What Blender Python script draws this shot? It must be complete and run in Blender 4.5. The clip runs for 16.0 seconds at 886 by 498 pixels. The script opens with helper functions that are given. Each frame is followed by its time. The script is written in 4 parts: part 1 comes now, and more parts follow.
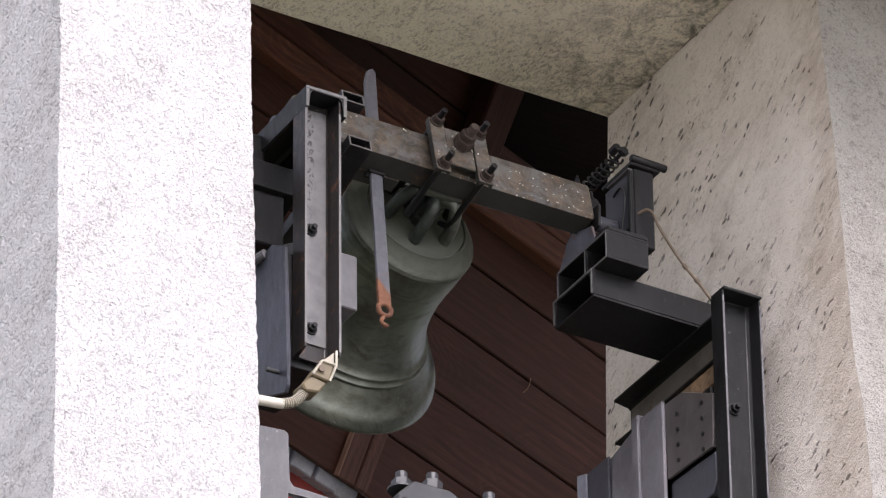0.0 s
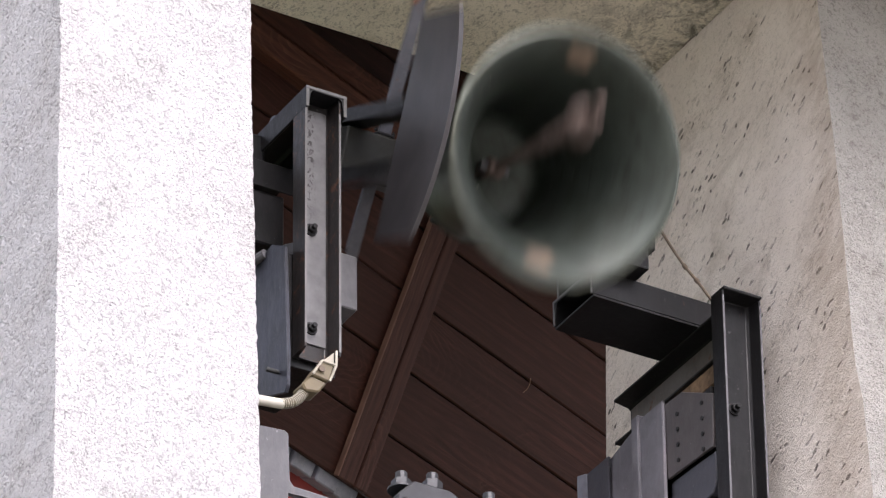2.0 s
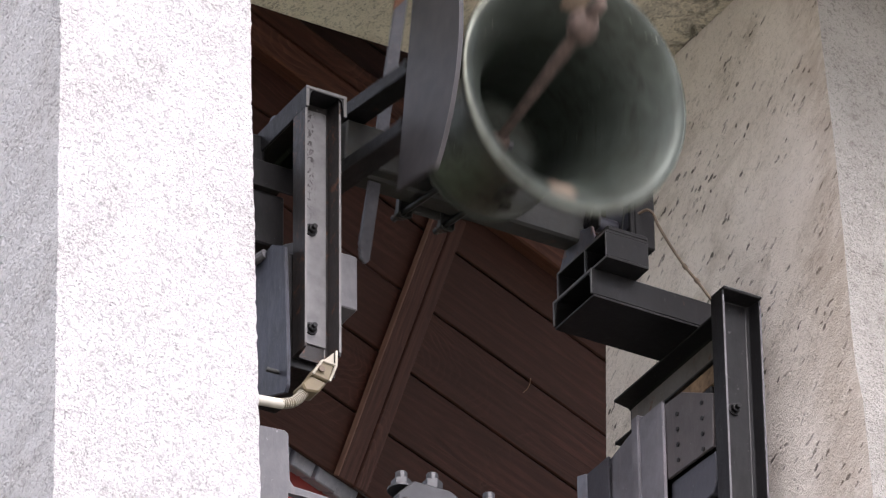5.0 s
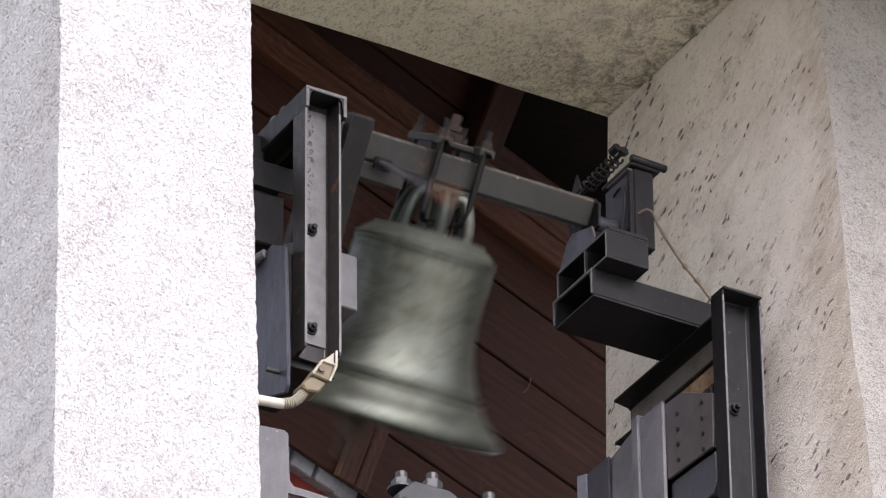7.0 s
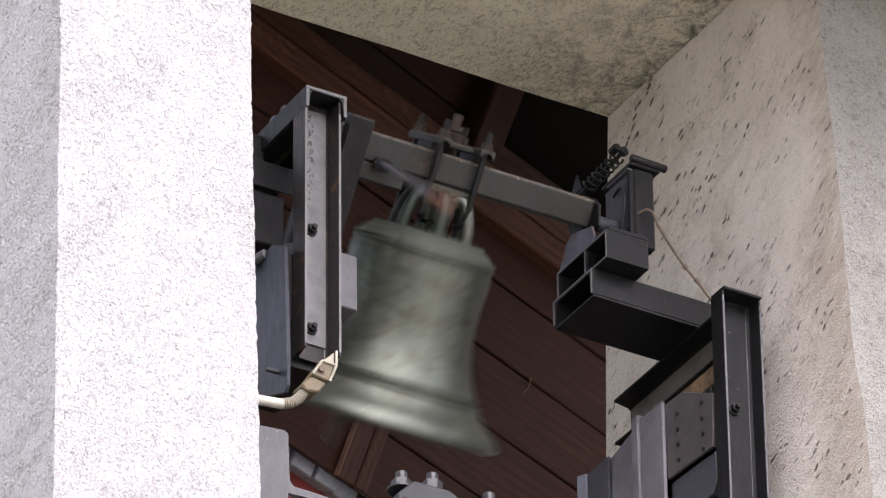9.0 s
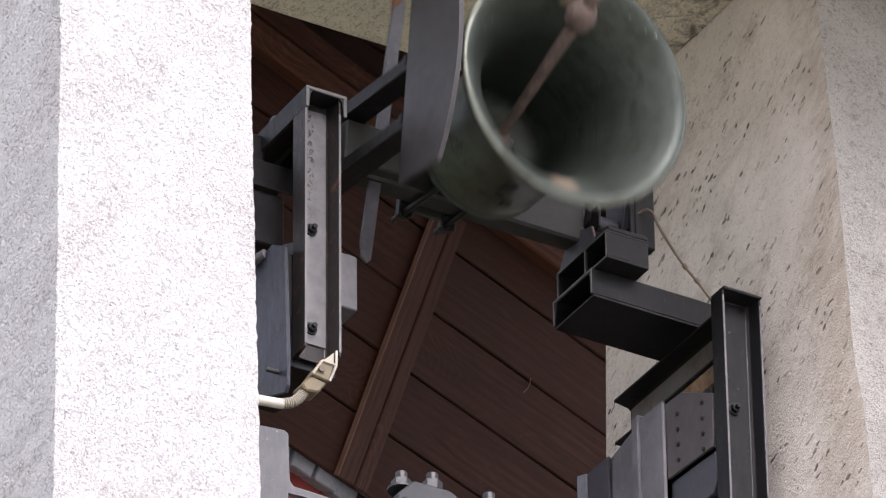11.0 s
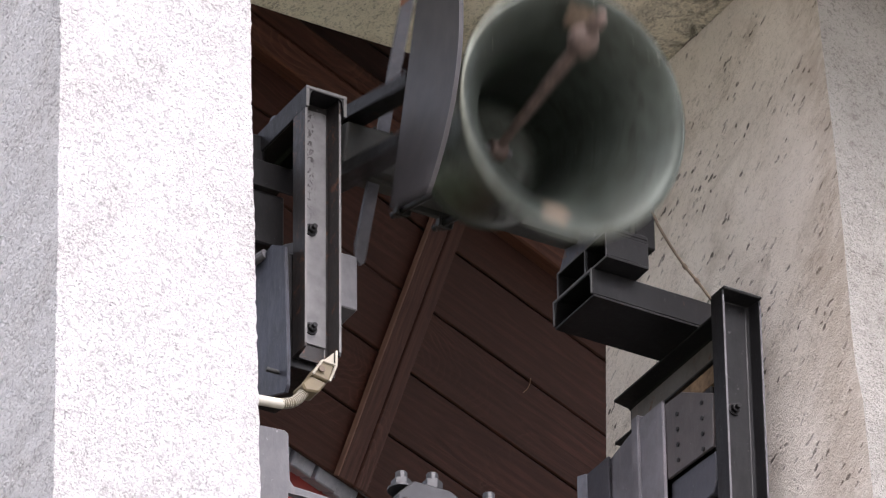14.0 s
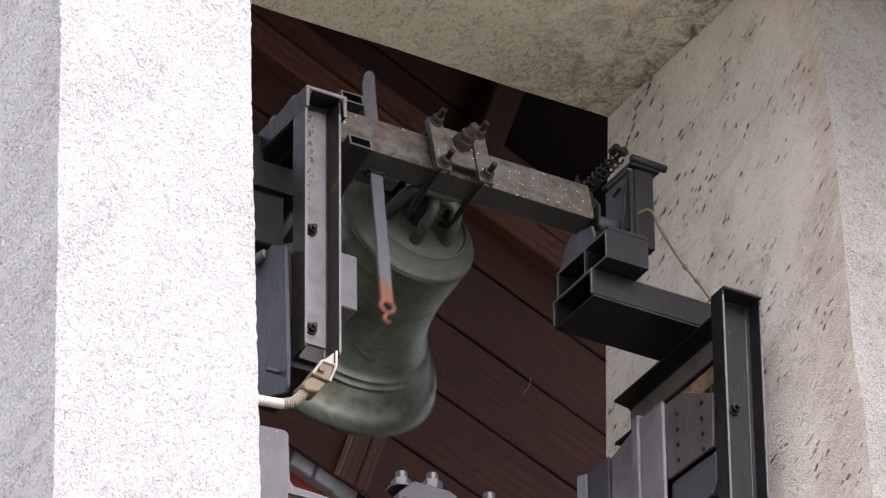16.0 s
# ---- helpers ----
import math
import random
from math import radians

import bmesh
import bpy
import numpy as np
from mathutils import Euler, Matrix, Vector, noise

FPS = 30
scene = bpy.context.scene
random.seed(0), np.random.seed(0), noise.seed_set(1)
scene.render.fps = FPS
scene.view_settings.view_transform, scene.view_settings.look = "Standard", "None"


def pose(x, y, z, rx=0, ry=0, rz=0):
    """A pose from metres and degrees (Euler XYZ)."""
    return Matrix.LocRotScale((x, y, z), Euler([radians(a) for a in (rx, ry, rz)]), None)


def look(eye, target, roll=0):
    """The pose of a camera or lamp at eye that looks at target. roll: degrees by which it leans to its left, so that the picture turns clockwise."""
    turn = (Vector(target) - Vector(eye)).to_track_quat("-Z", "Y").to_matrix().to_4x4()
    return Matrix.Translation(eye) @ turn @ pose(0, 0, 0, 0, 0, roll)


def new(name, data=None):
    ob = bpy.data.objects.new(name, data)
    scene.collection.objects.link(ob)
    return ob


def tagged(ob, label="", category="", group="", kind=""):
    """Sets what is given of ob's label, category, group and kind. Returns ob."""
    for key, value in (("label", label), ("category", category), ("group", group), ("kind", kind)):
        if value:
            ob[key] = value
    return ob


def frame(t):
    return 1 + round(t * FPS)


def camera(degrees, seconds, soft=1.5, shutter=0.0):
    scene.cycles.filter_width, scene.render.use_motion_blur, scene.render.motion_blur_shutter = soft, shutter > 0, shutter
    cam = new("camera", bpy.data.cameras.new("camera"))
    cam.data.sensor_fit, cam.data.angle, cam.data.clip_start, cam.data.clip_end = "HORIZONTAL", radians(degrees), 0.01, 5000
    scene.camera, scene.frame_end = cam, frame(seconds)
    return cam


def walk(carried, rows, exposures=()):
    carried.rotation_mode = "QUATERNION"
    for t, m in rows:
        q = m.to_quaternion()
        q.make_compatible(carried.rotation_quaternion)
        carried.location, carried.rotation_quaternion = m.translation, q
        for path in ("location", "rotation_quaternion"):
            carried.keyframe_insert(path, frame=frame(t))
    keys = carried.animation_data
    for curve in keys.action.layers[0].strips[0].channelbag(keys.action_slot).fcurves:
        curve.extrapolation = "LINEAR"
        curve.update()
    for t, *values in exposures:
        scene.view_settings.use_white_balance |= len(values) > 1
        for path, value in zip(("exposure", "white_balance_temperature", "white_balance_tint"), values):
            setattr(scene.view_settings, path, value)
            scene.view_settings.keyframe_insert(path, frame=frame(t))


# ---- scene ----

from math import sin, cos, pi

CAM_ROLL, EXPO = -0.7, 1.52
SKY_STRENGTH, SUN_STRENGTH = 0.15, 0.6
Z0 = 10.0                      # height of the bell's axis above the ground
cam = camera(8.1535, 16.0, soft=1.25, shutter=0.62)
EYE = (-6.66713, -11.30557, 1.38264)
AIM = (0.04583, 0.09077, 9.84134)
walk(cam, [(0.0, look(EYE, AIM, CAM_ROLL)), (16.0, look(EYE, AIM, CAM_ROLL))], [(0.0, EXPO, 6300, 18.5), (16.0, EXPO, 6300, 18.5)])

# ---------------------------------------------------------------- light
world = bpy.data.worlds.new("overcast_sky")
scene.world = world
world.use_nodes = True
wn = world.node_tree
bg = wn.nodes["Background"]
sky = wn.nodes.new("ShaderNodeTexSky")
sky.sky_type, sky.sun_disc = "NISHITA", False
sky.sun_elevation, sky.sun_rotation = radians(44), radians(193)
sky.air_density, sky.dust_density, sky.ozone_density = 1.0, 4.0, 1.5
hsv = wn.nodes.new("ShaderNodeHueSaturation")
hsv.inputs["Saturation"].default_value = 0.3
wn.links.new(sky.outputs[0], hsv.inputs["Color"])
wn.links.new(hsv.outputs[0], bg.inputs[0])
bg.inputs[1].default_value = SKY_STRENGTH
sun = new("sun", bpy.data.lights.new("sun", "SUN"))
sun.data.energy, sun.data.angle, sun.data.color = SUN_STRENGTH, radians(28), (1.0, 0.96, 0.9)
sun.matrix_world = look((-2.54, -11.0, 20.9), (0, 0, 10))


# ---------------------------------------------------------------- materials
def node(nt, kind, **vals):
    n = nt.nodes.new(kind)
    for k, v in vals.items():
        n.inputs[k].default_value = v
    return n


def ramp(nt, src, stops):
    r = nt.nodes.new("ShaderNodeValToRGB")
    els = r.color_ramp.elements
    while len(els) < len(stops):
        els.new(0.5)
    for e, (p, c) in zip(els, stops):
        e.position, e.color = p, (*c, 1) if len(c) == 3 else c
    nt.links.new(src, r.inputs[0])
    return r.outputs[0]


def grey(v):
    return (v, v, v)


def mixc(nt, fac, a, b, mode="MIX"):
    m = nt.nodes.new("ShaderNodeMix")
    m.data_type, m.blend_type = "RGBA", mode
    for sock, v in ((m.inputs[0], fac), (m.inputs[6], a), (m.inputs[7], b)):
        if isinstance(v, bpy.types.NodeSocket):
            nt.links.new(v, sock)
        elif isinstance(v, (int, float)):
            sock.default_value = v
        else:
            sock.default_value = (*v, 1)
    return m.outputs[2]


def base(name, rough=0.7, metal=0.0):
    mat = bpy.data.materials.new(name)
    mat.use_nodes = True
    nt = mat.node_tree
    b = nt.nodes["Principled BSDF"]
    b.inputs["Roughness"].default_value = rough
    b.inputs["Metallic"].default_value = metal
    tc = nt.nodes.new("ShaderNodeTexCoord")
    return mat, nt, b, tc.outputs["Object"]


def mapped(nt, src, scale=(1, 1, 1), rot=(0, 0, 0)):
    m = nt.nodes.new("ShaderNodeMapping")
    m.inputs["Scale"].default_value = scale
    m.inputs["Rotation"].default_value = rot
    nt.links.new(src, m.inputs[0])
    return m.outputs[0]


def noise_tex(nt, src, scale, detail=6.0, rough=0.6, distort=0.0):
    n = node(nt, "ShaderNodeTexNoise", Scale=scale, Detail=detail, Roughness=rough, Distortion=distort)
    nt.links.new(src, n.inputs["Vector"])
    return n.outputs["Fac"]


def bump(nt, b, height, dist, strength=1.0, prev=None):
    n = node(nt, "ShaderNodeBump", Strength=strength, Distance=dist)
    nt.links.new(height, n.inputs["Height"])
    if prev:
        nt.links.new(prev, n.inputs["Normal"])
    nt.links.new(n.outputs[0], b.inputs["Normal"])
    return n.outputs[0]


def worn_edges(nt, c, co, pale, radius=0.004, amount=0.7):
    """Paint rubbed thin along the arrises, in broken runs."""
    bv = node(nt, "ShaderNodeBevel", Radius=radius)
    bv.samples = 6
    geo = nt.nodes.new("ShaderNodeNewGeometry")
    dot = nt.nodes.new("ShaderNodeVectorMath")
    dot.operation = "DOT_PRODUCT"
    nt.links.new(bv.outputs[0], dot.inputs[0])
    nt.links.new(geo.outputs["Normal"], dot.inputs[1])
    edge = ramp(nt, dot.outputs["Value"], [(0.80, grey(1)), (0.985, grey(0))])
    gaps = ramp(nt, noise_tex(nt, co, 34, 6, 0.7, 0.4), [(0.40, grey(0.12)), (0.62, grey(amount))])
    return mixc(nt, mixc(nt, 1.0, edge, gaps, "MULTIPLY"), c, pale)


def painted_steel(name, col, var=0.35, rough=0.42, rust=0.55, spec=0.5, worn=0.6):
    """Old painted steel: uneven sheen, upright runs, dust, specks of rust and rubbed edges."""
    mat, nt, b, co = base(name, rough)
    n1 = noise_tex(nt, co, 9, 8, 0.65)
    n2 = noise_tex(nt, mapped(nt, co, (1, 1, 0.35)), 60, 6, 0.7)
    n4 = noise_tex(nt, mapped(nt, co, (1, 1, 0.12)), 24, 5, 0.65, 0.5)
    c = mixc(nt, ramp(nt, n1, [(0.3, grey(0)), (0.7, grey(1))]), [x * (1 - var) for x in col], [x * (1 + var) for x in col])
    c = mixc(nt, ramp(nt, n2, [(0.45, grey(0)), (0.75, grey(0.35))]), c, [x * 1.7 + 0.02 for x in col])
    c = mixc(nt, ramp(nt, n4, [(0.56, grey(0)), (0.74, grey(0.4))]), c, [x * y + 0.012 for x, y in zip(col, (1.9, 1.6, 1.5))])
    n3 = noise_tex(nt, co, 26, 10, 0.75, 0.6)
    c = mixc(nt, ramp(nt, n3, [(rust, grey(0)), (rust + 0.08, grey(0.85))]), c, (0.11, 0.045, 0.022))
    dots = ramp(nt, noise_tex(nt, co, 95, 2, 0.5, 0.3), [(0.72, grey(0)), (0.75, grey(0.6))])
    c = mixc(nt, dots, c, [x * 2.0 + 0.06 for x in col])
    c = worn_edges(nt, c, co, [min(0.3, x * 2.2 + 0.07) for x in col], 0.004, worn)
    nt.links.new(c, b.inputs["Base Color"])
    nt.links.new(ramp(nt, n2, [(0.3, grey(rough - 0.1)), (0.8, grey(rough + 0.2))]), b.inputs["Roughness"])
    b.inputs["Specular IOR Level"].default_value = spec
    n = bump(nt, b, n2, 0.0012, 0.6)
    bump(nt, b, n1, 0.006, 0.25, n)
    return mat


def plaster(name, col, stain, amount, grain=1.0, streak=0.0, pit_scale=20.0, damp=None, pock=0.75, worm=0.55, size=62.0, dark=0.38, specks=0.0, rim=None):
    """Coarse sprayed render: crumbly grain and dragged pits with their shade put into the colour, weather stains."""
    mat, nt, b, co = base(name, 0.92)
    turned = mapped(nt, co, (1, 1, 1), (streak, 0, 0))
    drag = mapped(nt, turned, (1.0, 0.42, 1.0))
    big = noise_tex(nt, co, 1.7, 9, 0.68, 0.5)
    mid = noise_tex(nt, drag, 8, 9, 0.72, 0.6)
    fine = noise_tex(nt, mapped(nt, turned, (1, 0.75, 1)), size, 4, 0.6, 1.3)
    tiny = noise_tex(nt, co, 190, 3, 0.6, 0.5)
    wv = nt.nodes.new("ShaderNodeVectorMath")
    wv.operation = "MULTIPLY_ADD"
    nz = node(nt, "ShaderNodeTexNoise", Scale=30.0, Detail=4.0)
    nt.links.new(co, nz.inputs["Vector"])
    nt.links.new(nz.outputs["Color"], wv.inputs[0])
    wv.inputs[1].default_value = (0.03, 0.03, 0.03)
    nt.links.new(drag, wv.inputs[2])
    v = node(nt, "ShaderNodeTexVoronoi", Scale=pit_scale, Randomness=1.0)
    nt.links.new(wv.outputs[0], v.inputs["Vector"])
    pits = ramp(nt, v.outputs["Distance"], [(0.15, grey(1)), (0.26, grey(0))])
    where = ramp(nt, mid, [(0.42, grey(0.0)), (0.56, grey(1))])
    pm = mixc(nt, 1.0, pits, where, "MULTIPLY")
    c = mixc(nt, ramp(nt, big, [(0.36, grey(0)), (0.66, grey(min(1.0, amount)))]), col, [0.5 * (x + y) for x, y in zip(col, stain)])
    c = mixc(nt, ramp(nt, mid, [(0.52, grey(0)), (0.72, grey(min(1.0, amount)))]), c, stain)
    # shade in the grain's hollows, put into the colour
    c = mixc(nt, ramp(nt, fine, [(0.36, grey(pock)), (0.47, grey(0))]), c, [x * 0.62 for x in stain])
    c = mixc(nt, mixc(nt, 1.0, pm, grey(min(1.0, amount)), "MULTIPLY"), c, [x * dark for x in stain])
    if specks:
        # clusters of fine dirt specks and broad brown weathering
        clus = ramp(nt, noise_tex(nt, mapped(nt, turned, (1, 0.6, 1)), 4.5, 6, 0.7, 0.8), [(0.47, grey(0)), (0.66, grey(1))])
        grit = ramp(nt, noise_tex(nt, drag, 120, 3, 0.6, 0.8), [(0.52, grey(0)), (0.60, grey(specks))])
        c = mixc(nt, mixc(nt, 1.0, clus, grit, "MULTIPLY"), c, [x * 0.28 for x in stain])
        c = mixc(nt, mixc(nt, 1.0, clus, grey(0.28 * specks), "MULTIPLY"), c, [x * y for x, y in zip(stain, (0.88, 0.8, 0.7))])
    if damp:
        # damp, mossy blotches along the joint with the east wall
        sep = nt.nodes.new("ShaderNodeSeparateXYZ")
        nt.links.new(co, sep.inputs[0])
        near = ramp(nt, sep.outputs["X"], [(damp[0], grey(0)), (damp[1], grey(1))])
        blot = ramp(nt, noise_tex(nt, co, 13, 10, 0.75, 0.8), [(0.46, grey(0)), (0.60, grey(0.8))])
        c = mixc(nt, mixc(nt, 1.0, near, blot, "MULTIPLY"), c, (0.075, 0.066, 0.045))
    if rim:
        # brown weathering that has crept in from the outer arris
        sep = nt.nodes.new("ShaderNodeSeparateXYZ")
        nt.links.new(co, sep.inputs[0])
        shift = nt.nodes.new("ShaderNodeMath")
        shift.operation = "MULTIPLY_ADD"
        nt.links.new(noise_tex(nt, co, 3.5, 6, 0.65, 0.6), shift.inputs[0])
        shift.inputs[1].default_value = 0.34
        nt.links.new(sep.outputs["Y"], shift.inputs[2])
        reach = nt.nodes.new("ShaderNodeMath")
        reach.operation = "ADD"
        reach.inputs[1].default_value = rim[0]
        nt.links.new(shift.outputs[0], reach.inputs[0])
        near = ramp(nt, reach.outputs[0], [(0.0, grey(1)), (0.12, grey(0))])
        crumb = ramp(nt, noise_tex(nt, drag, 30, 6, 0.7, 0.8), [(0.40, grey(0.25)), (0.60, grey(rim[1]))])
        c = mixc(nt, mixc(nt, 1.0, near, crumb, "MULTIPLY"), c, [x * y for x, y in zip(stain, (0.80, 0.74, 0.68))])
    # thin squiggle shadows of the grain, painted on
    lines = noise_tex(nt, mapped(nt, turned, (1, 0.6, 1.25)), 38, 3, 0.55, 1.8)
    squig = ramp(nt, lines, [(0.455, grey(0)), (0.485, grey(worm)), (0.515, grey(0))])
    squig = mixc(nt, 1.0, squig, ramp(nt, tiny, [(0.4, grey(0)), (0.55, grey(1))]), "MULTIPLY")
    c = mixc(nt, squig, c, [x * 0.5 for x in stain])
    nt.links.new(c, b.inputs["Base Color"])
    n = bump(nt, b, fine, 0.014 * grain, 1.0)
    n = bump(nt, b, tiny, 0.003 * grain, 0.8, n)
    n = bump(nt, b, ramp(nt, pm, [(0.0, grey(1)), (1.0, grey(0))]), 0.008, 0.8 * amount, n)
    bump(nt, b, mid, 0.02, 0.4, n)
    return mat


def timber(name, col, axis=0):
    """Brown stained boards; grain runs along the axis, each piece a little different."""
    mat, nt, b, co = base(name, 0.7)
    b.inputs["Specular IOR Level"].default_value = 0.22
    sc = [16.0, 16.0, 16.0]
    sc[axis] = 1.1
    oi = nt.nodes.new("ShaderNodeObjectInfo")
    off = nt.nodes.new("ShaderNodeVectorMath")
    off.operation = "ADD"
    cmb = nt.nodes.new("ShaderNodeCombineXYZ")
    mul = nt.nodes.new("ShaderNodeMath")
    mul.operation = "MULTIPLY"
    mul.inputs[1].default_value = 37.0
    nt.links.new(oi.outputs["Random"], mul.inputs[0])
    for k in range(3):
        nt.links.new(mul.outputs[0], cmb.inputs[k])
    nt.links.new(co, off.inputs[0])
    nt.links.new(cmb.outputs[0], off.inputs[1])
    g = noise_tex(nt, mapped(nt, off.outputs[0], sc), 2.0, 8, 0.6, 2.6)
    big = noise_tex(nt, off.outputs[0], 2.5, 4, 0.5)
    c = mixc(nt, ramp(nt, g, [(0.32, grey(0)), (0.7, grey(1))]), [x * 0.45 for x in col], [x * 1.5 for x in col])
    wv = node(nt, "ShaderNodeTexWave", Scale=1.2, Distortion=9.0, Detail=3.0)
    wv.inputs["Detail Scale"].default_value = 0.6
    wv.bands_direction = "Y" if axis == 0 else "X"
    nt.links.new(mapped(nt, off.outputs[0], [s * 0.55 if s > 2 else 0.5 for s in sc]), wv.inputs["Vector"])
    c = mixc(nt, ramp(nt, wv.outputs["Fac"], [(0.2, grey(0.45)), (0.6, grey(0))]), c, [x * 0.42 for x in col])
    c = mixc(nt, ramp(nt, big, [(0.35, grey(0)), (0.7, grey(0.6))]), c, [x * 0.62 for x in col])
    c = mixc(nt, ramp(nt, oi.outputs["Random"], [(0.0, grey(0)), (1.0, grey(0.45))]), c, [x * 0.7 for x in col])
    ksc = [5.0, 5.0, 5.0]
    ksc[axis] = 1.5
    kv = node(nt, "ShaderNodeTexVoronoi", Scale=0.75, Randomness=1.0)
    wob = nt.nodes.new("ShaderNodeVectorMath")
    wob.operation = "MULTIPLY_ADD"
    wz = node(nt, "ShaderNodeTexNoise", Scale=1.3, Detail=4.0)
    kmap = mapped(nt, off.outputs[0], ksc)
    nt.links.new(kmap, wz.inputs["Vector"])
    nt.links.new(wz.outputs["Color"], wob.inputs[0])
    wob.inputs[1].default_value = (0.5, 0.5, 0.5)
    nt.links.new(kmap, wob.inputs[2])
    nt.links.new(wob.outputs[0], kv.inputs["Vector"])
    lines = node(nt, "ShaderNodeTexWave", Scale=9.0, Distortion=5.0, Detail=4.0)
    lines.wave_profile = "SAW"
    cmb2 = nt.nodes.new("ShaderNodeCombineXYZ")
    nt.links.new(kv.outputs["Distance"], cmb2.inputs[0])
    nt.links.new(cmb2.outputs[0], lines.inputs["Vector"])
    patch = ramp(nt, noise_tex(nt, off.outputs[0], 2.6, 4, 0.6), [(0.52, grey(0)), (0.70, grey(0.42))])
    late = mixc(nt, 1.0, ramp(nt, lines.outputs["Fac"], [(0.6, grey(0)), (0.98, grey(1))]), patch, "MULTIPLY")
    c = mixc(nt, late, c, [x * y for x, y in zip(col, (1.9, 2.1, 2.2))])
    c = mixc(nt, ramp(nt, kv.outputs["Distance"], [(0.03, grey(0.8)), (0.09, grey(0))]), c, [x * 0.3 for x in col])
    dust = ramp(nt, noise_tex(nt, mapped(nt, off.outputs[0], [2.0 if q > 2 else 0.5 for q in sc]), 9, 7, 0.7), [(0.5, grey(0)), (0.75, grey(0.22))])
    c = mixc(nt, dust, c, [x * y + 0.003 for x, y in zip(col, (1.2, 1.5, 1.6))])
    nt.links.new(c, b.inputs["Base Color"])
    bump(nt, b, g, 0.002, 0.7)
    return mat


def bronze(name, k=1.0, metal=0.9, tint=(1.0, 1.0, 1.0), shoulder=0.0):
    """Weathered olive bronze; the shoulder's colour is darkened and dulled, standing in for darker reflections."""
    mat, nt, b, co = base(name, 0.5, metal)

    def col(*v):
        return [x * k * y for x, y in zip(v, tint)]
    n1 = noise_tex(nt, co, 5, 8, 0.65, 0.5)
    n2 = noise_tex(nt, co, 45, 6, 0.7)
    n3 = noise_tex(nt, mapped(nt, co, (6, 6, 0.8)), 5, 6, 0.6)
    c = mixc(nt, ramp(nt, n1, [(0.3, grey(0)), (0.72, grey(1))]), col(0.112, 0.121, 0.107), col(0.20, 0.208, 0.192))
    c = mixc(nt, ramp(nt, n3, [(0.45, grey(0)), (0.75, grey(0.5))]), c, col(0.24, 0.246, 0.222))
    c = mixc(nt, ramp(nt, n2, [(0.6, grey(0)), (0.78, grey(0.45))]), c, (0.03, 0.034, 0.026))
    n7 = noise_tex(nt, mapped(nt, co, (1, 1, 2.2)), 11, 9, 0.72, 1.2)
    c = mixc(nt, ramp(nt, n7, [(0.47, grey(0)), (0.66, grey(0.75))]), c, col(0.075, 0.07, 0.052))
    c = mixc(nt, ramp(nt, n7, [(0.27, grey(0.6)), (0.40, grey(0))]), c, col(0.25, 0.262, 0.23))
    n5 = noise_tex(nt, mapped(nt, co, (1, 1, 0.5)), 70, 2, 0.5, 0.6)
    n6 = noise_tex(nt, co, 7, 2, 0.5)
    spot = mixc(nt, 1.0, ramp(nt, n5, [(0.70, grey(0)), (0.73, grey(0.8))]), ramp(nt, n6, [(0.56, grey(0)), (0.6, grey(1))]), "MULTIPLY")
    c = mixc(nt, spot, c, (0.42, 0.43, 0.38))
    rough = ramp(nt, n1, [(0.3, grey(0.37)), (0.75, grey(0.56))])
    # darker, duller colour above the waist in place of dim reflections
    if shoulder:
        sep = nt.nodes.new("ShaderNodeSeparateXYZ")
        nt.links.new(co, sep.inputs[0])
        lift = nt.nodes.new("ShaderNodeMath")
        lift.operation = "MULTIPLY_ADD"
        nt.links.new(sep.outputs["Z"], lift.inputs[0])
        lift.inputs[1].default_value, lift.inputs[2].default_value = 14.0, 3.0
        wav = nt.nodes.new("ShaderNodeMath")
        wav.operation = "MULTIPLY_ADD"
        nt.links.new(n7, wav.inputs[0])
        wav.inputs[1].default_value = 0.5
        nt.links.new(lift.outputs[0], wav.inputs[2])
        shoulder_dark = ramp(nt, wav.outputs[0], [(0.0, grey(0)), (1.0, grey(1))])
        c = mixc(nt, mixc(nt, 1.0, shoulder_dark, grey(shoulder), "MULTIPLY"), c, mixc(nt, n1, (0.018, 0.022, 0.0155), (0.042, 0.048, 0.034)))
        rough = mixc(nt, shoulder_dark, rough, grey(0.74))
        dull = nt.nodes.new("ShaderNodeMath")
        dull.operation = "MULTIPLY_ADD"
        nt.links.new(shoulder_dark, dull.inputs[0])
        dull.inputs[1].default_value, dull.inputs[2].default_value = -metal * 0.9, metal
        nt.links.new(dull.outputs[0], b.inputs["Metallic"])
    nt.links.new(c, b.inputs["Base Color"])
    nt.links.new(rough, b.inputs["Roughness"])
    n = bump(nt, b, n2, 0.0012, 0.5)
    bump(nt, b, n7, 0.005, 0.35, n)
    return mat


def rusty(name, col=(0.135, 0.056, 0.03)):
    mat, nt, b, co = base(name, 0.85)
    n1 = noise_tex(nt, co, 30, 8, 0.7)
    c = mixc(nt, ramp(nt, n1, [(0.35, grey(0)), (0.68, grey(1))]), [x * 0.55 for x in col], [x * 1.5 for x in col])
    nt.links.new(c, b.inputs["Base Color"])
    bump(nt, b, n1, 0.002, 0.8)
    return mat


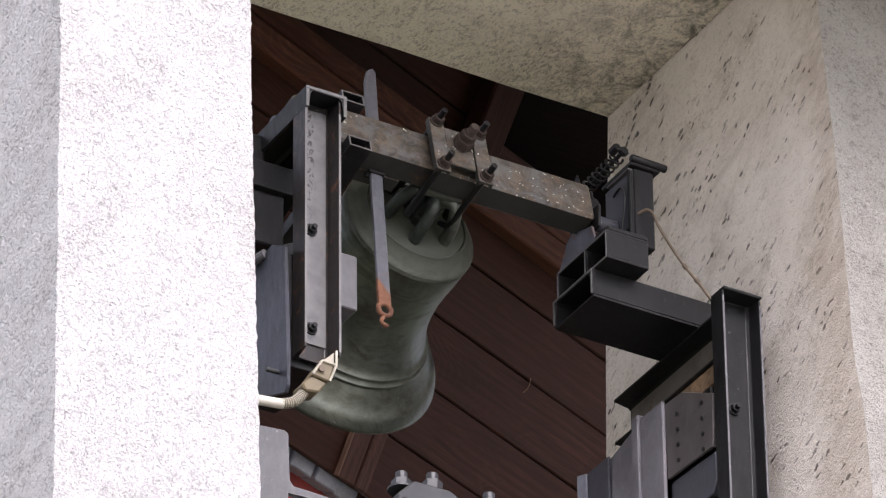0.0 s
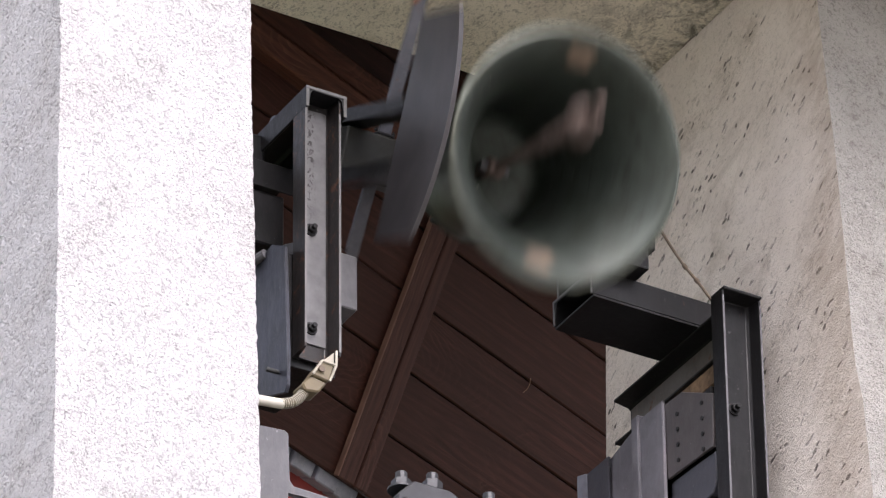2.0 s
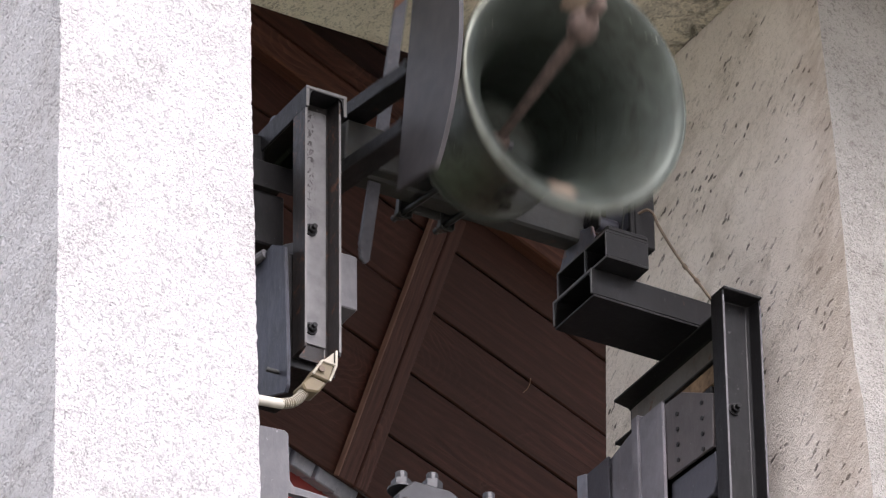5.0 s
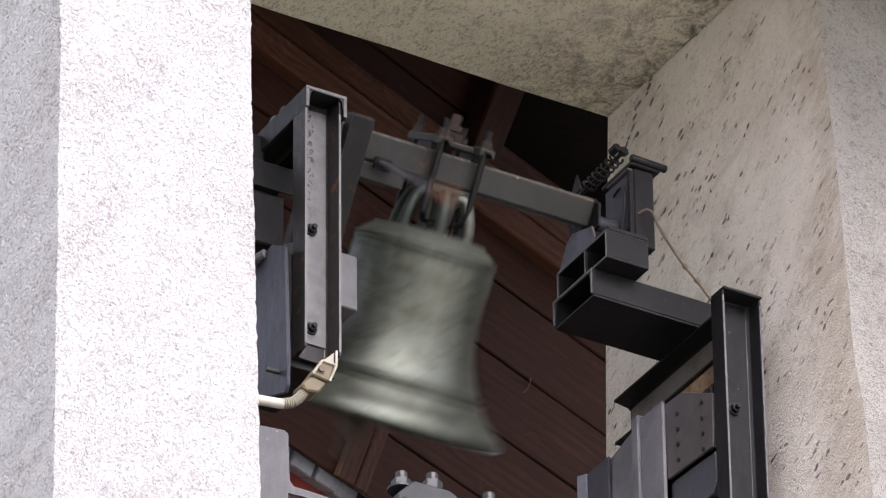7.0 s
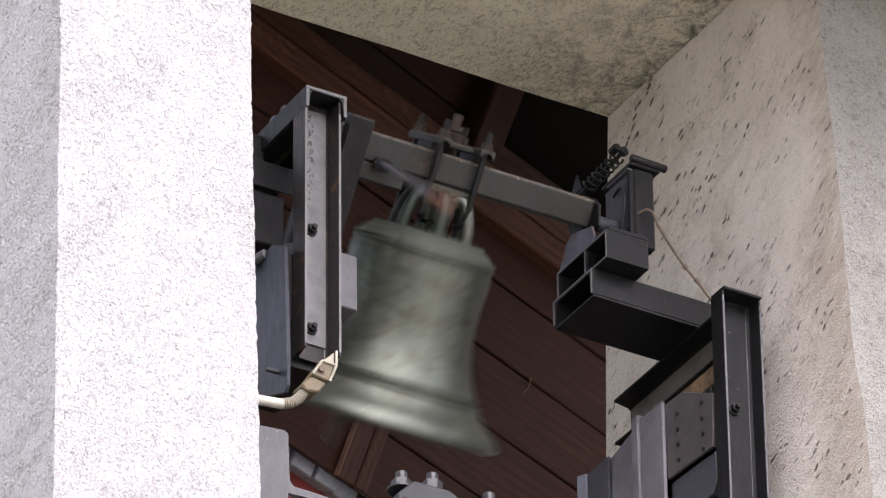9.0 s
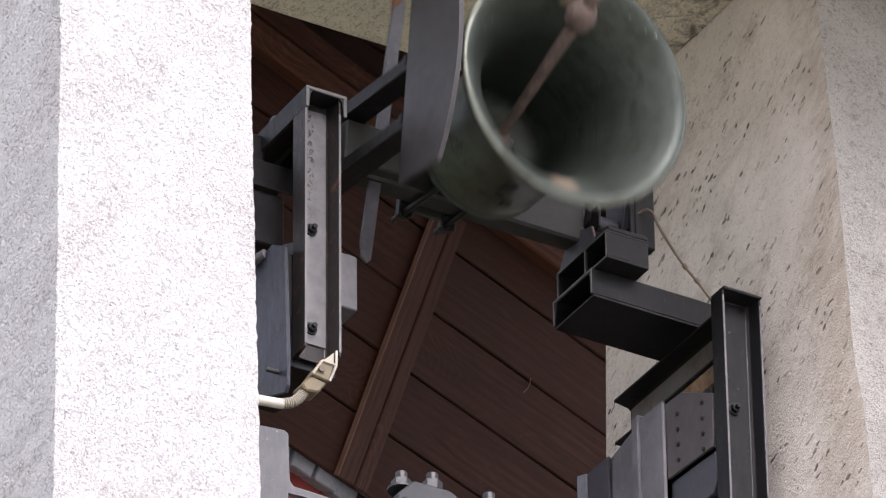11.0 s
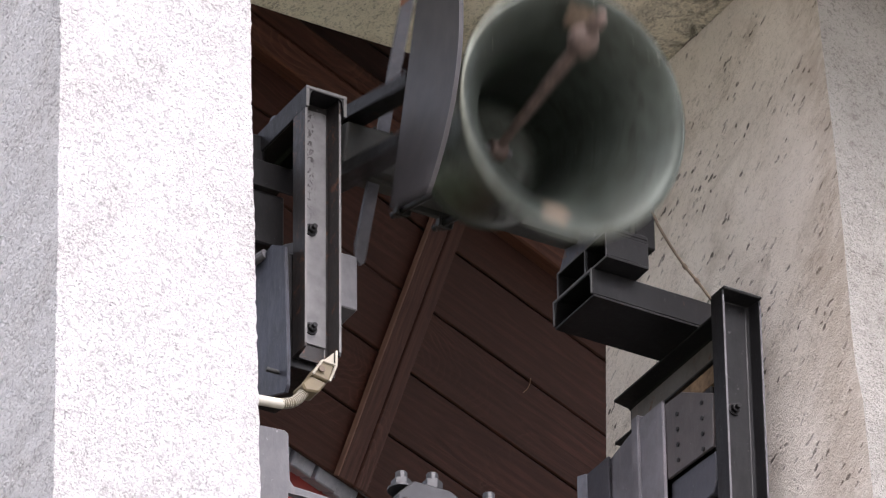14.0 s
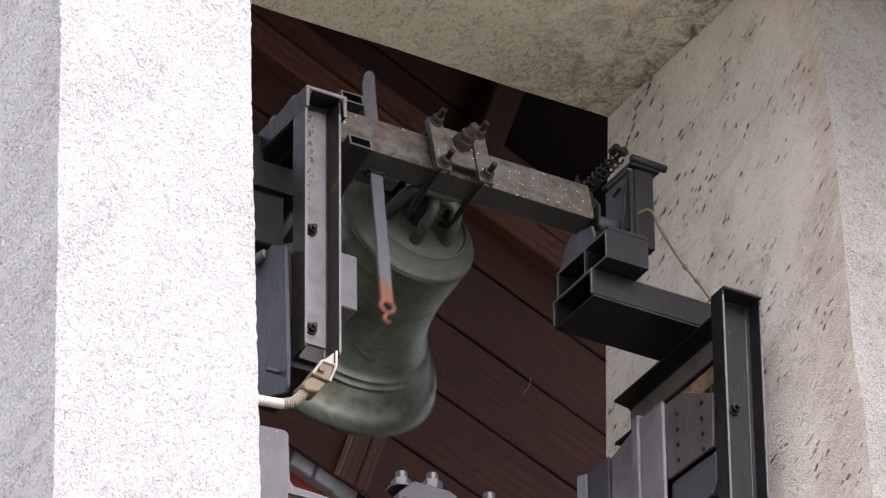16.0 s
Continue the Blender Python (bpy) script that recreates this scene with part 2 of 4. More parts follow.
def yoke_paint(name):
    """Grey-green paint, rust blooms and pale droppings on upward faces."""
    mat, nt, b, co = base(name, 0.6)
    n1 = noise_tex(nt, co, 8, 8, 0.7)
    n2 = noise_tex(nt, co, 28, 8, 0.75, 0.4)
    n3 = noise_tex(nt, co, 74, 3, 0.55, 0.5)
    n4 = noise_tex(nt, co, 6, 2, 0.5)
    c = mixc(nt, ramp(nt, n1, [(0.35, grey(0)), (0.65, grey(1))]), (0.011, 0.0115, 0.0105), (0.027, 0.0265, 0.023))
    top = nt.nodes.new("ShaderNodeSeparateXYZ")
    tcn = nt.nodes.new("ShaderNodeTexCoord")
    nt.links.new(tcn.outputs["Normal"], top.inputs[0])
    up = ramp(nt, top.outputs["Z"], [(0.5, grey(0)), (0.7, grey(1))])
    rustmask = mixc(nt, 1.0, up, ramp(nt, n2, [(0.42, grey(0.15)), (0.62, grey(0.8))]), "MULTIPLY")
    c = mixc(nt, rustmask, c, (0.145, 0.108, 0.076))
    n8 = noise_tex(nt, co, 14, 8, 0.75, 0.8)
    # grey patches, much paler on upward faces than on the sides
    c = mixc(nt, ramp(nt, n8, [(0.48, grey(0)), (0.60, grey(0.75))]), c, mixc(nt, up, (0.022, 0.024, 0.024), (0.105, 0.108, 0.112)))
    c = mixc(nt, ramp(nt, n8, [(0.30, grey(0.6)), (0.40, grey(0))]), c, (0.115, 0.05, 0.024))
    drop = mixc(nt, 1.0, ramp(nt, n3, [(0.65, grey(0)), (0.67, grey(1))]), ramp(nt, n4, [(0.47, grey(0)), (0.52, grey(1))]), "MULTIPLY")
    drop = mixc(nt, 1.0, drop, up, "MULTIPLY")
    c = mixc(nt, drop, c, (0.62, 0.6, 0.55))
    nt.links.new(c, b.inputs["Base Color"])
    bump(nt, b, n2, 0.0015, 0.6)
    return mat


def flaking_paint(name):
    """Pale grey paint that has flaked to dark iron in upright runs near the top."""
    mat, nt, b, co = base(name, 0.5)
    n1 = noise_tex(nt, mapped(nt, co, (1, 1, 0.6)), 120, 4, 0.6, 0.8)
    n2 = noise_tex(nt, co, 20, 6, 0.6)
    sep = nt.nodes.new("ShaderNodeSeparateXYZ")
    nt.links.new(co, sep.inputs[0])
    high = ramp(nt, sep.outputs["Z"], [(0.02, grey(0.0)), (0.12, grey(1))])
    band = nt.nodes.new("ShaderNodeMath")
    band.operation = "MULTIPLY_ADD"
    nt.links.new(sep.outputs["X"], band.inputs[0])
    band.inputs[1].default_value, band.inputs[2].default_value = 20.0, 0.5
    high = mixc(nt, 1.0, high, ramp(nt, band.outputs[0], [(0.42, grey(1)), (0.62, grey(0.05))]), "MULTIPLY")
    flake = mixc(nt, 1.0, ramp(nt, n1, [(0.53, grey(0)), (0.57, grey(0.9))]), high, "MULTIPLY")
    c = mixc(nt, ramp(nt, n2, [(0.3, grey(0)), (0.7, grey(1))]), (0.075, 0.073, 0.077), (0.14, 0.136, 0.138))
    c = mixc(nt, flake, c, (0.014, 0.011, 0.011))
    nt.links.new(c, b.inputs["Base Color"])
    bump(nt, b, flake, 0.001, 0.5)
    return mat


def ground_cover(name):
    """Unseen ground, made up: gravel-pale in front to bounce light, grass-dark behind for dim reflections."""
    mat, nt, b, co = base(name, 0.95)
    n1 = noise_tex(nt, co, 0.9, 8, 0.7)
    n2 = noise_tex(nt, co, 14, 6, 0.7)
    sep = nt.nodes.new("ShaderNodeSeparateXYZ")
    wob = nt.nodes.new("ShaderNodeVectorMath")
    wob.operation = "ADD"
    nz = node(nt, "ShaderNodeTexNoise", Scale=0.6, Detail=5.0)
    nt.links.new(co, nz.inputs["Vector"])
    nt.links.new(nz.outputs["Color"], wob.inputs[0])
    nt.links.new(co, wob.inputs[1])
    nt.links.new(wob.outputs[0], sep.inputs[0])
    back_mask = ramp(nt, sep.outputs["Y"], [(0.0, grey(0)), (0.25, grey(1))])
    bounce_pale = mixc(nt, n2, (0.34, 0.322, 0.272), (0.49, 0.467, 0.40))
    back_dark = mixc(nt, n1, (0.03, 0.042, 0.016), (0.062, 0.08, 0.03))
    nt.links.new(mixc(nt, back_mask, bounce_pale, back_dark), b.inputs["Base Color"])
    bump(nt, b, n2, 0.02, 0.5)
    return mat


def plain(name, col, rough=0.5, metal=0.0, var=0.15):
    mat, nt, b, co = base(name, rough, metal)
    n1 = noise_tex(nt, co, 14, 8, 0.7)
    c = mixc(nt, ramp(nt, n1, [(0.3, grey(0)), (0.7, grey(1))]), [x * (1 - var) for x in col], [x * (1 + var) for x in col])
    nt.links.new(c, b.inputs["Base Color"])
    bump(nt, b, n1, 0.001, 0.3)
    return mat


PLASTER_CLEAN = plaster("plaster_washed", (0.60, 0.588, 0.60), (0.42, 0.408, 0.415), 0.16, 1.5, pock=0.6, worm=0.1, size=80.0, specks=0.6)
PLASTER_DIRTY = plaster("plaster_weathered", (0.85, 0.79, 0.735), (0.48, 0.425, 0.37), 0.9, 0.4, radians(30), 38.0, None, 0.26, 0.0, 88.0, dark=0.14, specks=0.6, rim=(0.22, 0.6))
PLASTER_SOFFIT = plaster("plaster_soffit", (0.88, 0.82, 0.68), (0.54, 0.495, 0.39), 0.6, 0.6, 0.0, 66.0, (0.45, 0.87), 0.62, 0.35, 74.0, dark=0.45, specks=0.7)
# darker copy of the wall plaster; shade on its front put into the colour
PLASTER_FRONT_SHADE = plaster("plaster_front_shade", (0.36, 0.345, 0.325), (0.21, 0.198, 0.18), 0.4, 1.1, pock=0.55, worm=0.05, size=95.0, specks=0.5)
STEEL_BLACK = painted_steel("steel_black_paint", (0.0062, 0.0059, 0.0067), 0.55, 0.46, 0.64, 0.25)
EDGE_WORN = plain("worn_bare_edge", (0.13, 0.126, 0.124), 0.5, 0.3)
RUST_DARK = rusty("dark_rusted_iron", (0.031, 0.020, 0.016))
STEEL_GREY = painted_steel("steel_blue_grey_paint", (0.046, 0.047, 0.06), 0.25, 0.42, 0.72, 0.4)
STEEL_PALE = painted_steel("steel_primer_grey", (0.078, 0.076, 0.083), 0.3, 0.5, 0.66, 0.4)
COLUMN_PAINT = painted_steel("flaking_grey_paint", (0.0125, 0.0105, 0.0105), 0.4, 0.45, 0.56, 0.35)
LEVER_PAINT = painted_steel("lever_paint", (0.075, 0.076, 0.09), 0.3, 0.42, 0.6, 0.4)
PEDESTAL = painted_steel("flaking_blue_grey", (0.07, 0.073, 0.095), 0.5, 0.45, 0.52, 0.4)
SECTOR = painted_steel("sector_steel", (0.025, 0.0225, 0.0245), 0.5, 0.4, 0.62, 0.42)
SIDE_STEEL = painted_steel("mottled_side_steel", (0.015, 0.016, 0.025), 0.8, 0.44, 0.66, 0.34)
ARM_WEB_LIT = painted_steel("lit_web", (0.11, 0.10, 0.09), 0.3, 0.55, 0.58, 0.3)
WEB_PAINT = flaking_paint("flaked_web_paint")
RUSTY_PLATE = rusty("rusty_plate", (0.2, 0.13, 0.075))
AMBER = plain("yellowed_plastic", (0.125, 0.098, 0.056), 0.5)
STEEL_ZINC = plain("zinc_plated_steel", (0.04, 0.04, 0.043), 0.45, 0.4, 0.25)
PLATE_BROWN = painted_steel("brown_stained_plate", (0.062, 0.054, 0.055), 0.3, 0.45, 0.62, 0.4)
FLANK_PALE = painted_steel("pale_violet_sheet", (0.135, 0.13, 0.148), 0.35, 0.4, 0.66, 0.45)
FLANK_BRIGHT = painted_steel("bright_blue_grey_sheet", (0.24, 0.25, 0.30), 0.3, 0.4, 0.68, 0.45)
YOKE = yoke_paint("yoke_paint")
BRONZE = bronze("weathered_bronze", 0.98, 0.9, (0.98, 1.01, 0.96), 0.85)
# darker bronze copy: shade of the hollow and crown in its colour
BRONZE_DARK = bronze("shade_and_mark_bronze", 0.27, 0.5, (0.88, 1.02, 0.95))
BRONZE_BRIGHT = bronze("paler_bronze", 0.9, 0.8)
RUST = rusty("rusted_iron")
STRIKE = rusty("bare_strike_bronze", (0.12, 0.088, 0.062))
CLAPPER = rusty("clapper_iron", (0.095, 0.068, 0.058))
WOOD = timber("brown_stained_boards", (0.054, 0.0182, 0.0118), 0)
WOOD_BEAM = timber("brown_stained_beam", (0.084, 0.036, 0.027), 0)
# brighter copy of the beam timber; light on the purlins put into its colour
WOOD_PURLIN = timber("lit_red_brown_purlin", (0.115, 0.043, 0.027), 0)
# near-black timber: deep shade put into the colour
WOOD_DARK = timber("shade_dark_timber", (0.014, 0.009, 0.008), 0)
# pale timber: light on the rafter's left chamfer put into the colour
WOOD_LIT_EDGE = timber("lit_beam_edge", (0.25, 0.14, 0.105), 0)
CREAM = plain("cream_plastic", (0.33, 0.305, 0.25), 0.5)
CONDUIT = plain("white_conduit_plastic", (0.52, 0.49, 0.43), 0.45)
CABLE = plain("brown_cable_sheath", (0.105, 0.075, 0.052), 0.6)
RUBBER = plain("black_rubber", (0.02, 0.02, 0.02), 0.6)
RED = plain("red_painted_sheet", (0.3, 0.035, 0.03), 0.55)
GROUND = ground_cover("bounce_ground")


# ---------------------------------------------------------------- mesh helpers
def finish(name, bm, material, parent=None, label="", smooth=0.0):
    bmesh.ops.recalc_face_normals(bm, faces=bm.faces)
    me = bpy.data.meshes.new(name)
    bm.to_mesh(me)
    bm.free()
    me.materials.append(material)
    if smooth:
        for p in me.polygons:
            p.use_smooth = True
        me.set_sharp_from_angle(angle=radians(smooth))
    ob = new(name, me)
    if parent:
        ob.parent = parent
    if label:
        tagged(ob, label)
    return ob


def part(name, bm, material, parent, label="", smooth=0.0):
    return finish(name, bm, material, parent, label, smooth)


def thing(name, at, label, category, group="", kind=""):
    ob = new(name)
    ob.location = at
    ob.empty_display_size = 0.1
    return tagged(ob, label, category, group, kind)


def bevel(bm, w, seg=1):
    if w:
        bmesh.ops.bevel(bm, geom=list(bm.edges), offset=w, segments=seg, profile=0.5, affect="EDGES", clamp_overlap=True)
    return bm


def box(lo, hi, w=0.003, bm=None):
    """A bevelled box between two corners."""
    b = bmesh.new()
    r = bmesh.ops.create_cube(b, size=1)
    for v in r["verts"]:
        v.co = Vector([l + (c + 0.5) * (h - l) for l, h, c in zip(lo, hi, v.co)])
    bevel(b, w)
    return join(bm, b)


def join(bm, b):
    if bm is None:
        return b
    me = bpy.data.meshes.new("tmp")
    b.to_mesh(me)
    b.free()
    bm.from_mesh(me)
    bpy.data.meshes.remove(me)
    return bm


def prism(pts, axis, a, b, w=0.002, bm=None):
    """A flat outline pushed along an axis (0, 1, 2) from a to b; pts are the two other coordinates in order."""
    m = bmesh.new()
    others = [k for k in range(3) if k != axis]

    def co(p, h):
        v = [0, 0, 0]
        v[others[0]], v[others[1]], v[axis] = p[0], p[1], h
        return v
    lo = [m.verts.new(co(p, a)) for p in pts]
    hi = [m.verts.new(co(p, b)) for p in pts]
    n = len(pts)
    m.faces.new(lo)
    m.faces.new(hi[::-1])
    for i in range(n):
        m.faces.new((lo[i], lo[(i + 1) % n], hi[(i + 1) % n], hi[i]))
    bevel(m, w)
    return join(bm, m)


def rod(p, q, r, seg=12, bm=None, r2=None, w=0.0):
    """A round bar from p to q."""
    p, q = Vector(p), Vector(q)
    m = bmesh.new()
    bmesh.ops.create_cone(m, cap_ends=True, segments=seg, radius1=r, radius2=r if r2 is None else r2, depth=(q - p).length)
    if w:
        bevel(m, w)
    turn = (q - p).to_track_quat("Z", "Y").to_matrix().to_4x4()
    bmesh.ops.transform(m, matrix=Matrix.Translation((p + q) / 2) @ turn, verts=m.verts)
    return join(bm, m)


def hose(pts, r, seg=10, bm=None, ribs=0.0):
    """A round tube along a smoothed line of points."""
    P = [Vector(p) for p in pts]
    path = []
    for i in range(len(P) - 1):
        a, b, c, d = P[max(i - 1, 0)], P[i], P[i + 1], P[min(i + 2, len(P) - 1)]
        for k in range(8):
            t = k / 8
            path.append(0.5 * ((2 * b) + (c - a) * t + (2 * a - 5 * b + 4 * c - d) * t * t + (3 * b - 3 * c + d - a) * t ** 3))
    path.append(P[-1])
    m = bmesh.new()
    rings = []
    for i, p in enumerate(path):
        t = (path[min(i + 1, len(path) - 1)] - path[max(i - 1, 0)]).normalized()
        q = t.to_track_quat("Z", "Y")
        rr = r * (1 + (ribs if i % 2 else 0))
        rings.append([m.verts.new(p + q @ Vector((rr * cos(2 * pi * k / seg), rr * sin(2 * pi * k / seg), 0))) for k in range(seg)])
    for A, B in zip(rings, rings[1:]):
        for k in range(seg):
            m.faces.new((A[k], A[(k + 1) % seg], B[(k + 1) % seg], B[k]))
    m.faces.new(rings[0][::-1])
    m.faces.new(rings[-1])
    return join(bm, m)


def lathe(profile, seg=96):
    """A closed profile of (radius, z) turned round z."""
    m = bmesh.new()
    rings = []
    for k in range(seg):
        a = 2 * pi * k / seg
        rings.append([m.verts.new((r * cos(a), r * sin(a), z)) for r, z in profile])
    n = len(profile)
    for k in range(seg):
        A, B = rings[k], rings[(k + 1) % seg]
        for i in range(n - 1):
            m.faces.new((A[i], B[i], B[i + 1], A[i + 1]))
    bmesh.ops.remove_doubles(m, verts=m.verts, dist=1e-5)
    return m


def channel(width, flange, t, axis, a, b, at=(0, 0), turn=0, w=0.0015, bm=None):
    """A rolled U-section along an axis; the open side looks along -second coordinate, turned by quarter turns."""
    h = width / 2
    pts = [(-h, 0), (h, 0), (h, -flange), (h - t * 0.8, -flange), (h - t * 1.3, -t * 1.9), (h - t * 2.2, -t),
           (-h + t * 2.2, -t), (-h + t * 1.3, -t * 1.9), (-h + t * 0.8, -flange), (-h, -flange)]
    c, s = round(cos(turn * pi / 2)), round(sin(turn * pi / 2))
    pts = [(at[0] + p[0] * c - p[1] * s, at[1] + p[0] * s + p[1] * c) for p in pts]
    return prism(pts, axis, a, b, w, bm)


def hexbolt(p, d, r, head, shank=0.0, rs=None, bm=None):
    """A hexagonal head or nut at p along d, with a bit of thread standing out."""
    p, d = Vector(p), Vector(d).normalized()
    bm = rod(p, p + d * head, r, 6, bm, w=0.0012)
    if shank:
        rod(p + d * head, p + d * (head + shank), rs or r * 0.55, 10, bm, w=0.001)
    return bm


# ---------------------------------------------------------------- ground and tower
def ground():
    bm = bmesh.new()
    s = 1500
    bm.faces.new([bm.verts.new((x, y, 0)) for x, y in ((-s, -s), (s, -s), (s, s), (-s, s))])
    tagged(finish("ground", bm, GROUND), "unseen ground, pale in front for bounce light, dark behind", "ground", kind="structure")


def cut_edges(bm, cuts, axis_n):
    for c in cuts:
        bmesh.ops.bisect_plane(bm, geom=list(bm.verts) + list(bm.edges) + list(bm.faces), plane_co=c, plane_no=axis_n)


def rough_wall(name, pts, axis, a, b, materials, label, side=None, wobble=0.004, fine=False):
    """A rendered wall: slab with slightly uneven, worn arrises."""
    bm = prism(pts, axis, a, b, 0.03 if fine else 0.012)
    for k in range(-16, 17):
        cut_edges(bm, [(0, 0, Z0 + k * 0.12)], (0, 0, 1))
    if fine:
        for k in range(130):
            cut_edges(bm, [(0, 0, Z0 - 2.2 + k * 0.0125)], (0, 0, 1))
    for v in bm.verts:
        n = noise.noise_vector(v.co * 3.1)
        v.co += Vector((n.x, n.y, 0)) * wobble
        if fine:
            n = noise.noise_vector(v.co * 47.0)
            v.co += Vector((n.x * 0.0035, n.y * 0.0015, 0))
    ob = finish(name, bm, materials[0], smooth=40)
    for m in materials[1:]:
        ob.data.materials.append(m)
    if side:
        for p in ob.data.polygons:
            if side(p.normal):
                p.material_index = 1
    return tagged(ob, label, "wall", kind="structure")


def tower():
    z = Z0
    # east reveal, battered towards its foot
    pts = [(-0.40, z + 0.83), (-0.419, z + 0.583), (-0.437, z + 0.307), (-0.4485, z + 0.187), (-0.466, z + 0.013), (-0.475, z - 0.15), (-0.4795, z - 0.26), (-0.4945, z - 0.457), (-0.504, z - 0.577), (-0.522, z - 0.68), (-0.536, z - 0.84), (-0.5475, z - 0.965), (-0.60, 0),
           (0.70, 0), (0.675, z - 0.4), (0.647, z + 0.306), (0.622, z + 0.83)]
    # faces turned to the front take the shade-coloured plaster
    rough_wall("wall_east", pts, 0, 0.88, 2.0, (PLASTER_DIRTY, PLASTER_FRONT_SHADE),
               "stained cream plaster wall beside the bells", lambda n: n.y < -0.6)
    pts = [(-1.285, z + 0.84), (-1.264, z - 0.685), (-1.246, z - 1.339), (-1.23, z - 1.96), (-1.22, 0), (-1.70, 0), (-1.718, z - 2.1), (-1.733, z - 0.845), (-1.76, z + 0.84)]
    rough_wall("pillar_front", pts, 1, -1.3, -0.62, (PLASTER_CLEAN,), "bright white roughcast corner pillar of the belfry", fine=True)
    rough_wall("pillar_rear", [(0.48, 0), (0.62, 0), (0.62, z + 0.825), (0.48, z + 0.825)], 0, -1.93, -1.78, (PLASTER_DIRTY,), "cream plaster rear pillar of the belfry")
    # added slab below view; blocks ground bounce onto the bell
    bm = box((-1.95, -1.22, z - 2.6), (0.87, 1.3, z - 2.42), 0.01)
    tagged(finish("floor", bm, WOOD_DARK), "unseen dark floor added to block light from below", "floor", kind="structure")
    bm = box((-1.95, -1.42, z + 0.826), (2.3, 0.628, z + 1.15), 0.01)
    for k in range(40):
        cut_edges(bm, [(-2.3 + k * 0.12, 0, 0)], (1, 0, 0))
    for v in bm.verts:
        n = noise.noise_vector(v.co * 4.3)
        v.co += Vector((0, n.y * 0.007, n.z * 0.005))
    tagged(finish("ceiling", bm, PLASTER_SOFFIT, smooth=40), "dirty yellowish plaster soffit over the bells", "ceiling", kind="structure")


# ---------------------------------------------------------------- boarded roof behind
def boarded_roof():
    O = Vector((1.71499, 2.0, 10.77847))
    e1 = Vector((0.927, 0.375, 0)).normalized()
    T = radians(64)
    up = Vector((e1.y * cos(T), -e1.x * cos(T), sin(T)))
    nrm = e1.cross(up)
    roof = thing("roof_underside", O, "steep roof underside of dark brown stained boards", "roof", kind="structure")
    M = Matrix((e1, up, nrm)).transposed().to_4x4() @ Matrix.Rotation(-0.022, 4, "Z")
    roof.matrix_world = Matrix.Translation(O) @ M
    # board pieces share two meshes
    w = 0.1905
    meshes = []
    for k in range(3):
        bm = box((-2.15, 0.0022, -0.024), (1.9, w - 0.0022, 0), 0.004)
        for j in range(24):
            cut_edges(bm, [(-2.1 + j * 0.17, 0, 0)], (1, 0, 0))
        for v in bm.verts:
            n = noise.noise_vector(v.co * 1.7 + Vector((k * 9, 0, 0)))
            v.co += Vector((0, n.y * 0.0025, n.z * 0.003))
        bmesh.ops.recalc_face_normals(bm, faces=bm.faces)
        me = bpy.data.meshes.new("board")
        bm.to_mesh(me)
        bm.free()
        me.materials.append(WOOD)
        meshes.append(me)
    bm = box((-2.15, 0.0022, -0.024), (-0.86, w - 0.0022, 0), 0.004)
    me = bpy.data.meshes.new("board_short")
    bm.to_mesh(me)
    bm.free()
    me.materials.append(WOOD)
    for j in range(-3, 9):
        ob = new("board", meshes[j % 3] if j < 3 else me)
        ob.parent = roof
        ob.location = (0, j * w, (0.0 if j < 2 else -0.05) + 0.002 * (j % 2))
    # decking that closes the roof above the boards, and the dark roof space beside it
    part("roof_deck", box((-2.2, -0.575, -0.16), (2.1, 0.5, -0.09), 0.01), WOOD, roof)
    part("roof_deck", box((-2.2, 0.505, -0.16), (-0.86, 1.9, -0.09), 0.01), WOOD, roof)
    # lining coloured near black in place of the void's shade
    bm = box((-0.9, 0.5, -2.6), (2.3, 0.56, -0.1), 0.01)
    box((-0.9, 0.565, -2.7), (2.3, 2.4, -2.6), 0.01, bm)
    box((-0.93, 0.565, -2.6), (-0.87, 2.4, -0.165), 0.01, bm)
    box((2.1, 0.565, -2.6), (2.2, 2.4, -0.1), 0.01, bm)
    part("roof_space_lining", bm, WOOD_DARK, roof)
    part("purlin", box((-2.2, 0.305, 0), (1.9, 0.378, 0.085), 0.006), WOOD_PURLIN, roof, "brown timber purlin")
    part("purlin", box((-2.2, 0.386, 0), (1.9, 0.455, 0.06), 0.006), WOOD_PURLIN, roof, "brown timber purlin")
    # the third, pale strip paints the lit left arris
    for lo, hi, th, mt in ((-0.068, -0.014, 0.0145, WOOD_BEAM), (-0.0095, 0.0622, 0.0155, WOOD_BEAM), (0.0625, 0.0695, 0.019, WOOD_LIT_EDGE)):
        bm = box((0, lo, 0), (0.85, hi, th), 0.004 if hi < 0.0623 else 0.002)
        for j in range(9):
            cut_edges(bm, [(0.095 * j, 0, 0)], (1, 0, 0))
        for v in bm.verts:
            n = noise.noise_vector(v.co * 2.6)
            v.co += Vector((0, n.y * 0.003, n.z * 0.003))
        r = part("rafter", bm, mt, roof, "cracked brown timber rafter")
        r.matrix_basis = Matrix.Translation((-0.899, -0.572, 0.002)) @ pose(0, 0, 0, 0, 0, 91.26)
    r2 = part("rafter", box((0, -0.06, 0), (1.3, 0.06, 0.07), 0.006), WOOD, roof)
    r2.matrix_basis = Matrix.Translation((-0.89, 0.46, -0.045)) @ pose(0, 0, 0, 0, 0, 90)
    # added walls, out of view, that close the roof space and keep it dark
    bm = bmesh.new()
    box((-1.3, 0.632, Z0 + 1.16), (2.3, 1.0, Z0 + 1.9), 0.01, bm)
    tagged(finish("wall_roof_space", bm, WOOD_DARK), "unseen timber wall added to keep the roof space dark", "wall", kind="structure")
